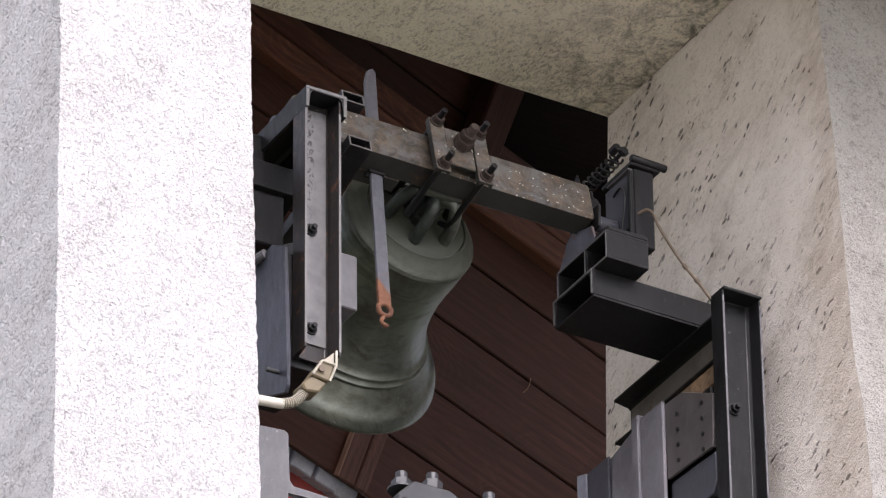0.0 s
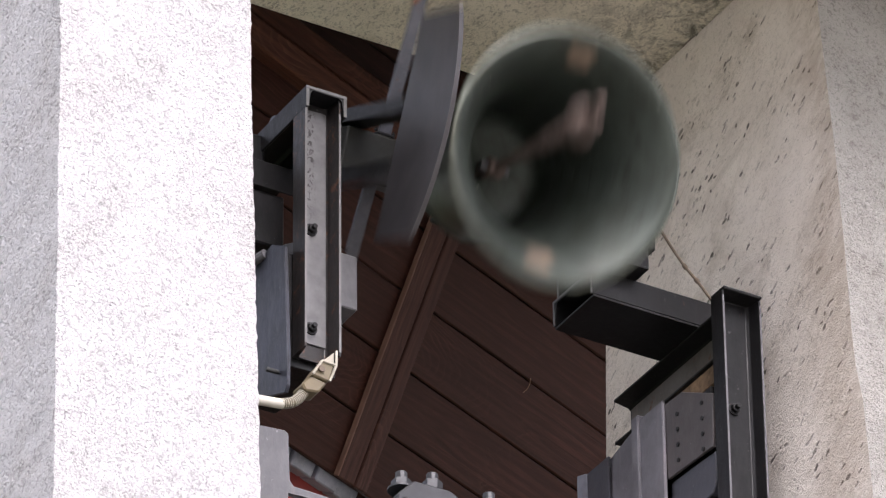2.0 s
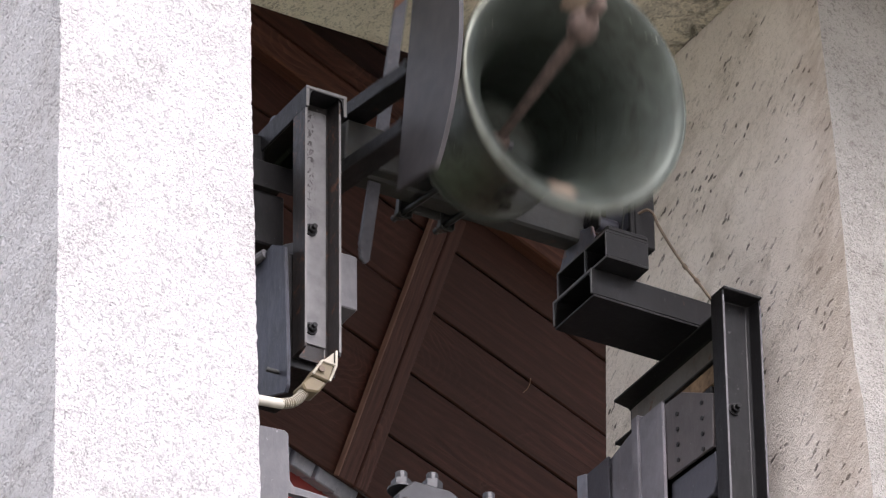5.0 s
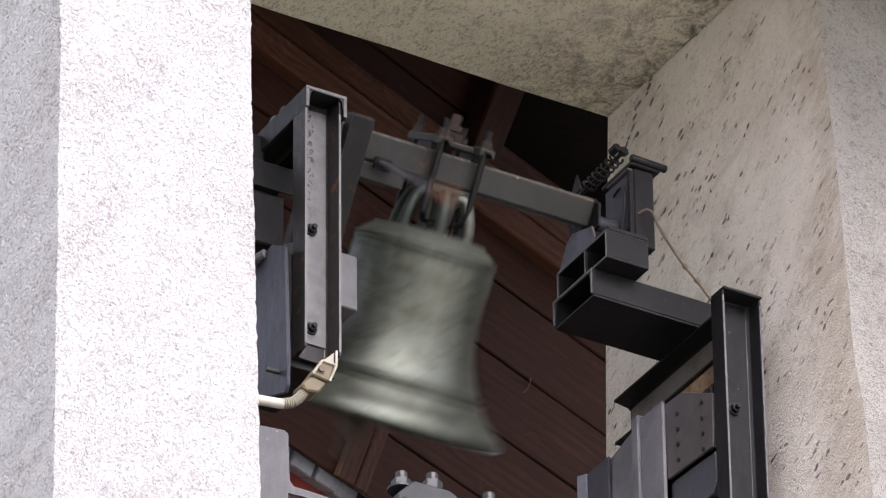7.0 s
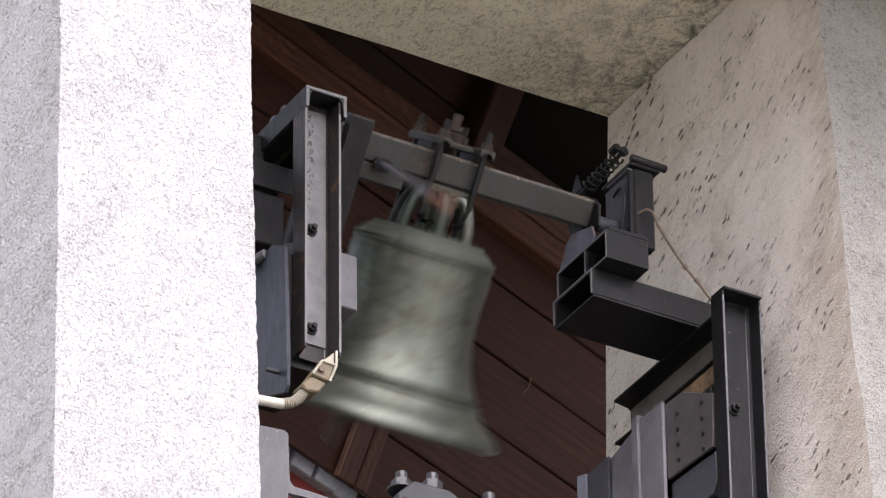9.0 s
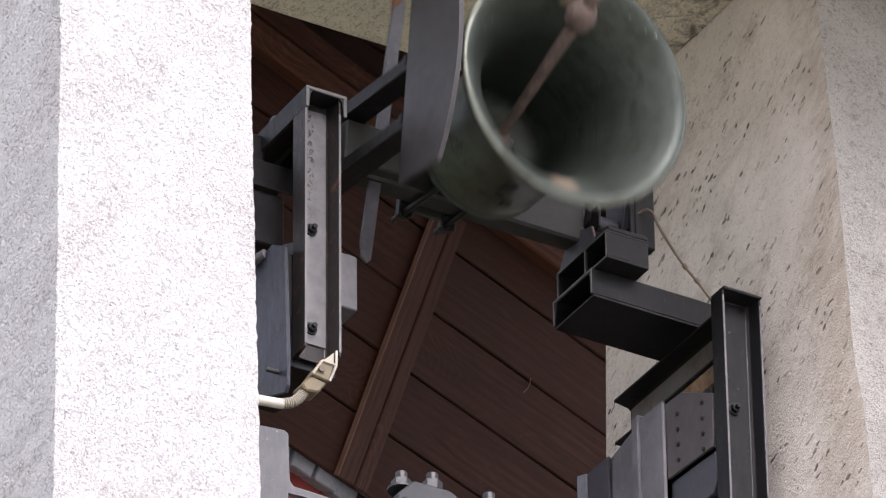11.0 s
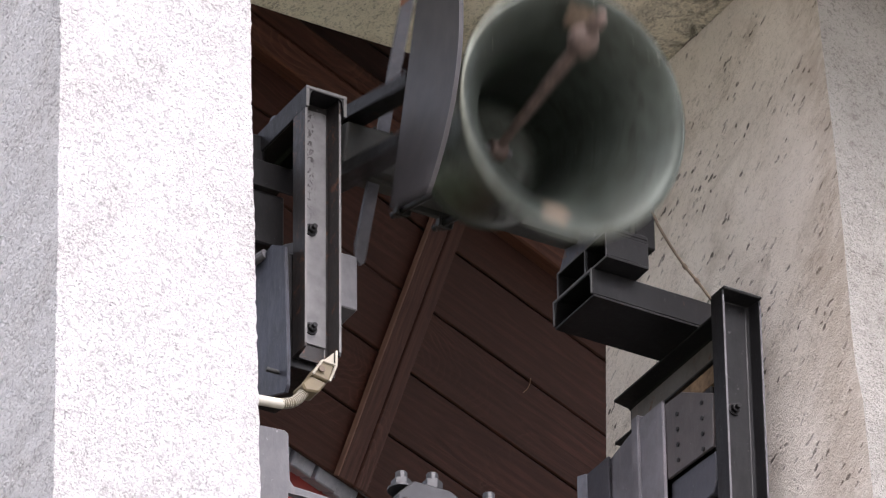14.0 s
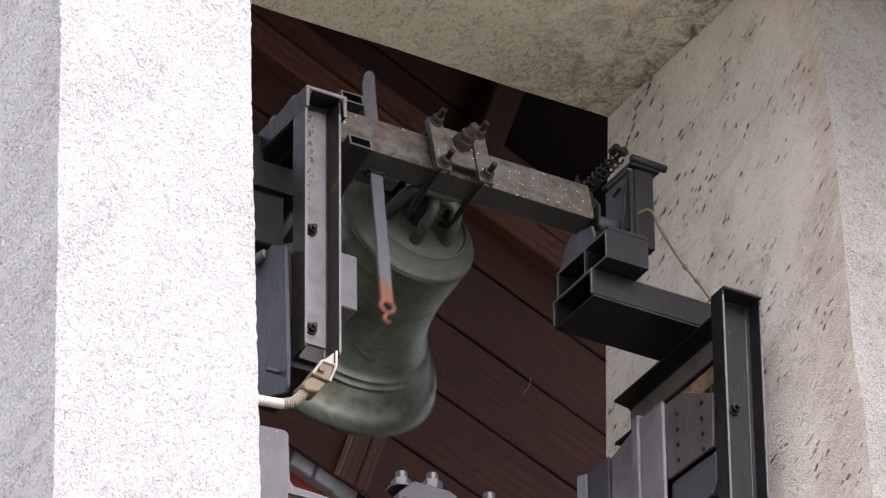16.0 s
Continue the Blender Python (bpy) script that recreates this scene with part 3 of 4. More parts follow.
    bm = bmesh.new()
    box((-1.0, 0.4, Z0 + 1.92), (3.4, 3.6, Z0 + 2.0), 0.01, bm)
    tagged(finish("ceiling_roof_space", bm, WOOD_DARK), "unseen timber ceiling added to keep the roof space dark", "ceiling", kind="structure")
    # added wall, not visible; gives the bell something dark to reflect
    bm = bmesh.new()
    prism([(-2.0, 0.0), (1.6, 0.0), (1.6, 0.25), (-2.0, 0.25)], 2, 0.0, 10.1, 0.01, bm)
    cw = finish("wall_church", bm, WOOD)
    cw.matrix_world = Matrix.Translation((O.x - 0.36, O.y + 0.75, 0)) @ Matrix.Rotation(math.atan2(e1.y, e1.x), 4, "Z")
    tagged(cw, "unseen boarded wall added under the eave to darken reflections", "wall", kind="structure")
    # zinc gutter and red sheet along the eave
    g = thing("eave_gutter", O, "grey zinc gutter over a red painted sheet at the eave", "gutter")
    g.matrix_world = Matrix.Translation(O) @ M
    for j in range(6, 22):
        x = -3.0 + j * 0.1
        part("zinc_strip", box((x, -0.607, -0.09), (x + 0.092, -0.553, -0.04 + 0.008 * (j % 3)), 0.004), FLANK_BRIGHT, g, "ribbed grey zinc strip")
    part("red_sheet", box((-2.4, -0.95, -0.110), (-0.8, -0.56, -0.096), 0.002), RED, g, "red painted sheet")


# ---------------------------------------------------------------- the swinging bell
def arc_plate(x0, x1, r0, r1, a0, a1, seg=28):
    """Curved plate round the x axis; angles from straight down, positive to the front (-y)."""
    m = bmesh.new()
    rings = []
    for k in range(seg + 1):
        a = radians(a0 + (a1 - a0) * k / seg)
        rings.append([m.verts.new((x, -r * sin(a), -r * cos(a))) for x, r in ((x0, r0), (x1, r0), (x1, r1), (x0, r1))])
    for A, B in zip(rings, rings[1:]):
        for i in range(4):
            m.faces.new((A[i], A[(i + 1) % 4], B[(i + 1) % 4], B[i]))
    m.faces.new(rings[0])
    m.faces.new(rings[-1][::-1])
    return m


def tube_open(lo, hi, t, bm=None):
    """Rectangular tube along z, open at both ends."""
    m = bmesh.new()
    loops = []
    for z in (lo[2], hi[2]):
        for o in (0, t):
            loops.append([m.verts.new((x, y, z)) for x, y in ((lo[0] + o, lo[1] + o), (hi[0] - o, lo[1] + o), (hi[0] - o, hi[1] - o), (lo[0] + o, hi[1] - o))])
    ob_, ib, ot, it = loops
    for i in range(4):
        j = (i + 1) % 4
        m.faces.new((ob_[i], ob_[j], ot[j], ot[i]))
        m.faces.new((ib[j], ib[i], it[i], it[j]))
        m.faces.new((ob_[j], ob_[i], ib[i], ib[j]))
        m.faces.new((ot[i], ot[j], it[j], it[i]))
    return join(bm, m)


AXIS_Y, AXIS_Z = -0.005, Z0 - 0.011


def swinging_bell():
    bell = thing("church_bell", (0, AXIS_Y, AXIS_Z), "weathered green bronze church bell swinging on a steel yoke", "bell")
    outer = [(0.0, -0.150), (0.085, -0.1505), (0.128, -0.151), (0.139, -0.153), (0.1425, -0.1485), (0.147, -0.1485), (0.150, -0.156), (0.160, -0.163), (0.172, -0.174),
             (0.180, -0.183), (0.1868, -0.1862), (0.1885, -0.1905), (0.1842, -0.1945), (0.1885, -0.1985), (0.1885, -0.203), (0.185, -0.207), (0.187, -0.228), (0.1865, -0.26),
             (0.1835, -0.30), (0.1835, -0.35), (0.189, -0.41), (0.199, -0.455), (0.2115, -0.49), (0.2265, -0.522), (0.2325, -0.534), (0.2415, -0.538), (0.2425, -0.545),
             (0.2375, -0.549), (0.242, -0.5535), (0.2505, -0.5565), (0.2515, -0.563), (0.2485, -0.567), (0.272, -0.592), (0.296, -0.618), (0.302, -0.619), (0.312, -0.632),
             (0.322, -0.645), (0.3255, -0.654), (0.3225, -0.661), (0.315, -0.664)]
    inner = [(0.303, -0.662), (0.289, -0.652), (0.268, -0.629), (0.244, -0.600), (0.220, -0.565), (0.199, -0.520), (0.183, -0.46), (0.171, -0.40), (0.164, -0.34),
             (0.160, -0.28), (0.155, -0.23), (0.140, -0.20), (0.10, -0.187), (0.0, -0.185)]
    shape = [(r * 0.985, -0.15 + (h + 0.15) * 0.957) for r, h in outer + inner]
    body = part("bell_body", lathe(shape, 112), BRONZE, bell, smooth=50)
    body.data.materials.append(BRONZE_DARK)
    # inward faces take the darker copy, their shade put into the colour
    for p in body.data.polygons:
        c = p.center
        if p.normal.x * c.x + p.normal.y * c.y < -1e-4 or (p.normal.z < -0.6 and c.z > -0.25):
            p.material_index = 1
    # crown loops between the shoulder and the yoke, all but one darkened for occlusion
    for k in range(6):
        a = k * pi / 3 + 0.3
        ca, sa = cos(a), sin(a)
        pts = [(0.098 * ca, 0.098 * sa, -0.158), (0.092 * ca, 0.092 * sa, -0.105), (0.072 * ca, 0.072 * sa, -0.055), (0.05 * ca, 0.05 * sa, -0.05), (0.03 * ca, 0.03 * sa, -0.075), (0.028 * ca, 0.028 * sa, -0.155)]
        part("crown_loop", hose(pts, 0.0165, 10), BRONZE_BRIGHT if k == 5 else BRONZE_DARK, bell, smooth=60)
    part("crown_head", rod((0, 0, -0.155), (0, 0, -0.02), 0.03, 16, r2=0.026, w=0.004), BRONZE, bell, smooth=40)
    part("crown_seat", box((-0.06, -0.044, -0.045), (0.06, 0.05, -0.0235), 0.006), BRONZE, bell)
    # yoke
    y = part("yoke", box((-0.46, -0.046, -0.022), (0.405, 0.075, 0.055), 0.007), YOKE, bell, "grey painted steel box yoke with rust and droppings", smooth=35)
    for x in (-0.067, 0.056):
        part("packing", box((x - 0.009, -0.03, 0.0555), (x + 0.009, 0.06, 0.0855), 0.002), STEEL_BLACK, bell)
        bm = channel(0.042, 0.019, 0.006, 1, -0.084, 0.099, (x, 0.092), 0)
        part("clamp_channel", bm, YOKE, bell, "inverted channel clamp over the yoke")
        for yb in (-0.064, 0.086):
            bm = rod((x, yb, -0.10), (x, yb, 0.138), 0.0085, 10)
            rod((x, yb, -0.10), (x * 0.75, yb * 0.62, -0.118), 0.0085, 10, bm)
            tb = part("clamp_bolt", bm, STEEL_BLACK, bell, smooth=40)
            part("washer", rod((x, yb, 0.0925), (x, yb, 0.0955), 0.019, 16), RUST_DARK, tb)
            part("nut", hexbolt((x, yb, 0.096), (0, 0, 1), 0.0155, 0.016), RUST_DARK, tb)
    part("clamp_plate", box((-0.0455, -0.046, 0.074), (0.0345, 0.082, 0.088), 0.003), YOKE, bell, "tan stained bridge plate")
    b = part("centre_bolt", rod((0.0, 0.03, 0.056), (0.0, 0.03, 0.162), 0.013, 12, w=0.002), RUST_DARK, bell, smooth=40)
    part("nut", hexbolt((0.0, 0.03, 0.089), (0, 0, 1), 0.027, 0.026), RUST_DARK, b)
    part("nut", hexbolt((0.0, 0.03, 0.118), (0, 0, 1), 0.022, 0.016), RUST_DARK, b)
    # trunnions
    part("axle", rod((0.405, 0, 0.0), (0.50, 0, 0.0), 0.022, 20, w=0.002), STEEL_GREY, bell, smooth=40)
    part("axle", rod((-0.50, 0, 0.0), (-0.46, 0, 0.0), 0.022, 20, w=0.002), STEEL_GREY, bell, smooth=40)
    part("end_plate", box((0.406, -0.06, -0.045), (0.416, 0.06, 0.05), 0.003), STEEL_BLACK, bell)
    # drive sector on two tubes
    arc = [(-0.66 * sin(radians(a)), -0.66 * cos(radians(a))) for a in np.linspace(-26.3, 26.3, 25)]
    part("drive_sector", prism(arc + [(-0.285, -0.40), (0.285, -0.40)], 0, -0.345, -0.333, 0.002), SECTOR, bell, "flat blue-grey steel drive sector")
    for lo, hi in ((-0.083, -0.048), (0.077, 0.112)):
        tb = part("sector_tube", tube_open((-0.331, lo, -0.52), (-0.268, hi, 0.078), 0.004), STEEL_BLACK, bell)
        part("bolt", hexbolt((-0.331, (lo + hi) / 2, -0.385), (-1, 0, 0), 0.011, 0.014), STEEL_BLACK, tb)
        part("tube_rim", tube_open((-0.3312, lo - 0.0002, 0.0782), (-0.2678, hi + 0.0002, 0.0797), 0.0042), EDGE_WORN, tb, "bare cut tube end")
    # pull lever with hook
    a, c = Vector((-0.201, -0.455, -0.069)), Vector((-0.201, 0.287, 0.028))
    dirv = (c - a).normalized()
    side = Vector((1, 0, 0))
    nrm = dirv.cross(side)
    bm = bmesh.new()
    R = Matrix((dirv, side, nrm)).transposed().to_4x4()
    L = (c - a).length
    prism([(0, -0.017), (L - 0.05, -0.017), (L - 0.012, -0.008), (L, 0.008), (L - 0.01, 0.017), (0, 0.017)], 2, -0.005, 0.005, 0.0015, bm)
    bmesh.ops.transform(bm, matrix=Matrix.Translation(a) @ R, verts=bm.verts)
    lev = part("pull_lever", bm, LEVER_PAINT, bell, "flat steel pull lever")
    bm = bmesh.new()
    prism([(-0.004, -0.0175), (0.05, -0.0178), (0.075, -0.0175), (0.03, 0.0178), (-0.004, 0.0175)], 2, -0.0056, 0.0056, 0.0012, bm)
    bmesh.ops.transform(bm, matrix=Matrix.Translation(a) @ R, verts=bm.verts)
    part("rusted_end", bm, RUST, lev, "rusted end of the lever")
    f = -dirv
    ring = [a + f * (0.018 * (1 - cos(2 * pi * k / 12))) + side * (0.018 * sin(2 * pi * k / 12)) for k in range(13)]
    part("hook_ring", hose(ring, 0.0065, 8), RUST, lev, "rusted ring", smooth=60)
    e = a + f * 0.036
    hook = [e, e + f * 0.009 - side * 0.007, e + f * 0.02 - side * 0.011, e + f * 0.029 - side * 0.004, e + f * 0.03 + side * 0.006]
    part("hook", hose(hook, 0.0055, 8), RUST, lev, "rusted wire hook", smooth=60)
    part("lever_bracket", box((-0.325, -0.040, -0.068), (-0.125, 0.070, -0.0225), 0.004), YOKE, bell, "dark steel bracket under the yoke")
    lc = part("lever_clip", box((-0.226, -0.056, -0.036), (-0.178, -0.0465, -0.004), 0.003), STEEL_BLACK, bell, "steel lever clip")
    for x in (-0.226, -0.178):
        part("bolt", hexbolt((x, -0.056, -0.02), (0, -1, 0), 0.006, 0.006, 0.004), STEEL_BLACK, lc)
    # cast foundry mark on the waist
    for az, z0, z1, half in ((97, -0.395, -0.345, 5.0), (84, -0.297, -0.275, 4.0), (96, -0.325, -0.31, 3.0)):
        bm = bmesh.new()
        for zz, rr in ((z0, 0.0), (z1, 0.0)):
            for d in (-half, half):
                for dr in (-0.003, 0.0035):
                    r = float(np.interp(-zz, (0.27, 0.30, 0.35, 0.40, 0.44), (0.1835, 0.181, 0.181, 0.186, 0.194))) + dr
                    bm.verts.new((r * cos(radians(az + d)), r * sin(radians(az + d)), zz))
        bmesh.ops.convex_hull(bm, input=bm.verts)
        part("foundry_mark", bm, BRONZE_DARK, bell, "raised dark casting mark")
    # bare strike marks inside the lip
    for s in (-1, 1):
        bm = bmesh.new()
        grid = []
        for k in range(9):
            a = radians(90 * s + (k - 4) * 1.9)
            grid.append([bm.verts.new((r * cos(a), r * sin(a), h)) for r, h in ((0.2885, -0.6285), (0.276, -0.617), (0.263, -0.606), (0.251, -0.594), (0.239, -0.580))])
        for A, B in zip(grid, grid[1:]):
            for i in range(4):
                bm.faces.new((A[i], B[i], B[i + 1], A[i + 1]))
        for v in bm.verts:
            n = Vector((-v.co.x, -v.co.y, -0.12)).normalized()
            v.co += n * 0.004
        part("strike_mark", bm, STRIKE, bell, "bare worn strike mark inside the lip", smooth=60)
    # clapper, swings in the bell
    cl = part("clapper", rod((0, 0, 0), (0, 0, -0.40), 0.012, 14, r2=0.017), CLAPPER, bell, "rusty iron clapper with ball", smooth=50)
    cl.location = (0, 0, -0.26)
    part("clapper_eye", rod((-0.022, 0, 0), (0.022, 0, 0), 0.026, 16, w=0.003), CLAPPER, cl, smooth=50)
    part("clapper_hanger", box((-0.012, -0.02, -0.25), (0.012, 0.02, -0.175), 0.004), CLAPPER, bell)
    bm = bmesh.new()
    bmesh.ops.create_uvsphere(bm, u_segments=24, v_segments=16, radius=0.043)
    bmesh.ops.transform(bm, matrix=Matrix.Translation((0, 0, -0.425)) @ Matrix.Diagonal((0.9, 0.9, 1.1, 1)), verts=bm.verts)
    part("clapper_ball", bm, CLAPPER, cl, smooth=80)
    part("clapper_tail", rod((0, 0, -0.455), (0, 0, -0.525), 0.021, 14, r2=0.015, w=0.004), CLAPPER, cl, smooth=50)
    part("clapper_pin", rod((-0.04, 0, -0.26), (0.04, 0, -0.26), 0.011, 12), STEEL_PALE, bell)
    return bell, cl


# ---------------------------------------------------------------- steel frames
def bolt_part(parent, p, d, r=0.013, head=0.011, mat=None):
    p, d = Vector(p), Vector(d)
    bm = rod(p, p + d * 0.004, r * 1.5, 16)
    hexbolt(p + d * 0.004, d, r, head, 0.012, r * 0.6, bm)
    return part("bolt", bm, mat or STEEL_BLACK, parent)


def west_frame():
    z = Z0
    fr = thing("bell_frame", (-0.5, -0.2, z), "black painted channel steel hanging frame", "steel frame", "steel bell frames")
    off = Vector((-0.5, -0.2, z))

    def put(name, bm, mat, label=""):
        bmesh.ops.translate(bm, vec=-off, verts=bm.verts)
        return part(name, bm, mat, fr, label)
    # arm: inverted channel running back
    bm = channel(0.113, 0.062, 0.009, 1, -0.275, 0.62, (-0.496, z - 0.072), 0)
    put("arm", bm, STEEL_BLACK)
    for lo, hi in (((-0.5525, z - 0.080), (-0.4395, z - 0.0722)), ((-0.5525, z - 0.132), (-0.5445, z - 0.0805)), ((-0.4475, z - 0.132), (-0.4395, z - 0.0805))):
        put("cut_edge", box((lo[0], -0.2765, lo[1]), (hi[0], -0.2752, hi[1]), 0.0), EDGE_WORN, "bare cut edge")
    # hanging column, open to the front
    bm = channel(0.1, 0.062, 0.007, 2, z - 0.82, z - 0.08, (-0.502, -0.207), 0)
    put("column", bm, COLUMN_PAINT, "hanging column with flaking paint")
    bm = box((-0.541, -0.2185, z - 0.775), (-0.466, -0.2145, z - 0.10), 0.001)
    web = put("web_face", bm, WEB_PAINT, "pale flaking web of the column")
    for v in web.data.vertices:
        v.co.z += 0.46
    web.location.z = -0.46
    for zz in (z - 0.450, z - 0.732):
        bm = rod((-0.508, -0.2186, zz), (-0.508, -0.222, zz), 0.017, 16)
        hexbolt((-0.508, -0.222, zz), (0, -1, 0), 0.0125, 0.011, 0.01, 0.007, bm)
        put("bolt", bm, STEEL_BLACK)
    # cross beam that carries the bearing
    put("cross_beam", channel(0.17, 0.076, 0.008, 0, -1.5, -0.47, (0.0, z - 0.19), 0), STEEL_BLACK)
    put("bearing_foot", box((-0.62, -0.07, z - 0.42), (-0.5, 0.08, z - 0.268), 0.004), STEEL_BLACK)
    put("bearing_block", box((-0.60, -0.045, z - 0.189), (-0.54, 0.05, z - 0.085), 0.006), STEEL_BLACK)
    for x in (-0.5525, -0.4585):
        put("flange_edge", box((x, -0.2705, z - 0.81), (x + 0.006, -0.2695, z - 0.125), 0.0), EDGE_WORN, "worn bare flange edge")
    put("stay", rod((-0.63, -0.02, z - 0.515), (-0.59, -0.14, z - 0.50), 0.013, 12), STEEL_PALE)


def east_frame():
    z = Z0
    off = Vector((0.71, -0.26, z))
    fr = thing("bell_frame", off, "black painted channel steel column with arm and beam", "steel frame", "steel bell frames")

    def put(name, bm, mat, label=""):
        bmesh.ops.translate(bm, vec=-off, verts=bm.verts)
        return part(name, bm, mat, fr, label)
    put("column", channel(0.116, 0.055, 0.008, 2, z - 3.2, z - 0.285, (0.71, -0.205), 0), STEEL_BLACK)
    bm = rod((0.703, -0.214, z - 0.6), (0.703, -0.218, z - 0.6), 0.017, 16)
    hexbolt((0.703, -0.218, z - 0.6), (0, -1, 0), 0.0125, 0.011, 0.012, 0.007, bm)
    put("bolt", bm, STEEL_BLACK)
    # arm: channel on edge, open to the west
    put("arm", channel(0.135, 0.062, 0.009, 1, -0.203, 0.325, (0.752, z - 0.358), 3), STEEL_BLACK)
    put("arm_cap", box((0.653, -0.268, z - 0.2845), (0.767, -0.198, z - 0.276), 0.002), STEEL_BLACK)
    put("weld_plate", box((0.70, -0.2, z - 0.48), (0.712, 0.06, z - 0.425), 0.002), RUSTY_PLATE, "rusted weld plate")
    for x in (0.6525, 0.7625):
        put("flange_edge", box((x, -0.2605, z - 1.3), (x + 0.005, -0.2597, z - 0.30), 0.0), STEEL_PALE, "worn flange edge")
    # sheet over the web, brightened in colour for light from lower left
    put("web_face", box((0.7405, -0.20, z - 0.414), (0.7425, 0.32, z - 0.305), 0.0), ARM_WEB_LIT, "brownish web of the arm, brightened as if lit")
    for lo, hi in (((-0.0895, z - 0.286), (-0.083, z - 0.213)), ((0.093, z - 0.286), (0.0995, z - 0.213)), ((-0.083, z - 0.2195), (0.093, z - 0.213))):
        put("cut_edge", box((0.3728, lo[0], lo[1]), (0.3745, hi[0], hi[1]), 0.0), EDGE_WORN, "bare cut edge")
    # beam under the bearing, open below
    put("beam", channel(0.19, 0.076, 0.009, 0, 0.375, 0.86, (0.005, z - 0.212), 0), STEEL_BLACK)
    put("beam_plate", box((0.378, -0.089, z - 0.2945), (0.745, 0.099, z - 0.2885), 0.001), STEEL_BLACK)


def bearing_housing():
    z = Z0
    off = Vector((0.49, 0, z - 0.21))
    h = thing("bearing_housing", off, "black steel bearing housing with tension spring", "bearing")

    def put(name, bm, mat, label="", smooth=0):
        bmesh.ops.translate(bm, vec=-off, verts=bm.verts)
        return part(name, bm, mat, h, label, smooth)
    bm = box((0.383, -0.15, z - 0.135), (0.507, 0.092, z - 0.127), 0.001)
    box((0.383, -0.15, z - 0.211), (0.507, 0.092, z - 0.2035), 0.001, bm)
    box((0.383, -0.15, z - 0.2034), (0.507, -0.142, z - 0.1352), 0.001, bm)
    box((0.383, 0.084, z - 0.2034), (0.507, 0.092, z - 0.1352), 0.001, bm)
    box((0.387, -0.048, z - 0.2034), (0.507, -0.042, z - 0.1352), 0.001, bm)
    put("stand", bm, STEEL_BLACK, "open box section under the bearing")
    for lo, hi in (((-0.149, z - 0.1335), (0.091, z - 0.1285)), ((-0.149, z - 0.21), (0.091, z - 0.205)), ((-0.149, z - 0.203), (-0.144, z - 0.136)), ((0.086, z - 0.203), (0.091, z - 0.136)), ((-0.047, z - 0.203), (-0.043, z - 0.136))):
        put("cut_edge", box((0.3815, lo[0], lo[1]), (0.3828, hi[0], hi[1]), 0.0), STEEL_PALE, "bare cut edge")
    put("case_back", box((0.509, -0.088, z - 0.10), (0.570, 0.045, z + 0.135), 0.004), STEEL_BLACK)
    put("case_face", box((0.501, -0.074, z - 0.043), (0.508, 0.038, z + 0.122), 0.002), STEEL_GREY, "scratched blue-grey face")
    put("case_border", box((0.496, -0.088, z - 0.10), (0.508, -0.075, z + 0.125), 0.002), STEEL_BLACK)
    put("case_foot", box((0.388, -0.1495, z - 0.1265), (0.507, 0.03, z - 0.112), 0.003), STEEL_BLACK)
    put("case_cheek", box((0.404, -0.082, z - 0.072), (0.412, 0.05, z - 0.005), 0.002), STEEL_BLACK)
    for yy in (-0.02, 0.012):
        put("terminal", rod((0.494, yy, z - 0.055), (0.494, yy, z - 0.028), 0.008, 10, w=0.001), RUBBER, "black terminal stud")
    put("cross_bar", rod((0.495, -0.10, z + 0.152), (0.60, -0.10, z + 0.15), 0.011, 14, w=0.002), STEEL_BLACK, "", 40)
    put("case_top", box((0.498, -0.10, z + 0.135), (0.585, 0.05, z + 0.150), 0.003), STEEL_BLACK)
    put("bearing_ring", rod((0.395, 0, z), (0.43, 0, z), 0.055, 28, w=0.004), STEEL_BLACK, "", 40)
    put("bearing_ring", rod((0.39, 0, z), (0.412, 0, z), 0.034, 24, w=0.003), STEEL_GREY, "", 40)
    # spring on its rod
    a, b = Vector((0.434, 0.05, z + 0.105)), Vector((0.452, -0.125, z + 0.138))
    put("spring_rod", rod(a + (a - b) * 0.1, b, 0.006, 10), STEEL_BLACK)
    pts = []
    q = (b - a).to_track_quat("Z", "Y")
    for k in range(7 * 8 + 1):
        t = k / 56
        an = 2 * pi * k / 8
        pts.append(a.lerp(b, 0.15 + 0.75 * t) + q @ Vector((0.017 * cos(an), 0.017 * sin(an), 0)))
    put("spring", hose(pts, 0.0032, 6), STEEL_BLACK, "coiled tension spring", 60)
    bm = hexbolt(b, (b - a), 0.014, 0.014)
    hexbolt(b + Vector((-0.024, 0.012, 0)), (b - a), 0.012, 0.028, 0, None, bm)
    put("nut", bm, STEEL_BLACK)
    put("bracket_tip", prism([(-0.02, z + 0.07), (0.035, z + 0.07), (0.0, z + 0.125)], 0, 0.392, 0.398, 0.001), STEEL_BLACK)
    put("wire", hose([(0.499, -0.005, z + 0.088), (0.497, -0.04, z + 0.095), (0.496, -0.062, z + 0.07), (0.496, -0.062, z + 0.03), (0.497, -0.05, z - 0.01), (0.498, -0.04, z - 0.04)], 0.0028, 8), RUBBER, "black wire loop", 60)
    put("case_rim", box((0.494, -0.086, z + 0.1255), (0.508, 0.02, z + 0.131), 0.001), EDGE_WORN, "worn pale rim")
    put("pedestal", prism([(0.088, z - 0.1265), (-0.09, z - 0.1265), (-0.075, z - 0.075), (0.02, z - 0.045), (0.05, z - 0.06)], 0, 0.3865, 0.394, 0.002), PEDESTAL, "flaking blue-grey pedestal plate")


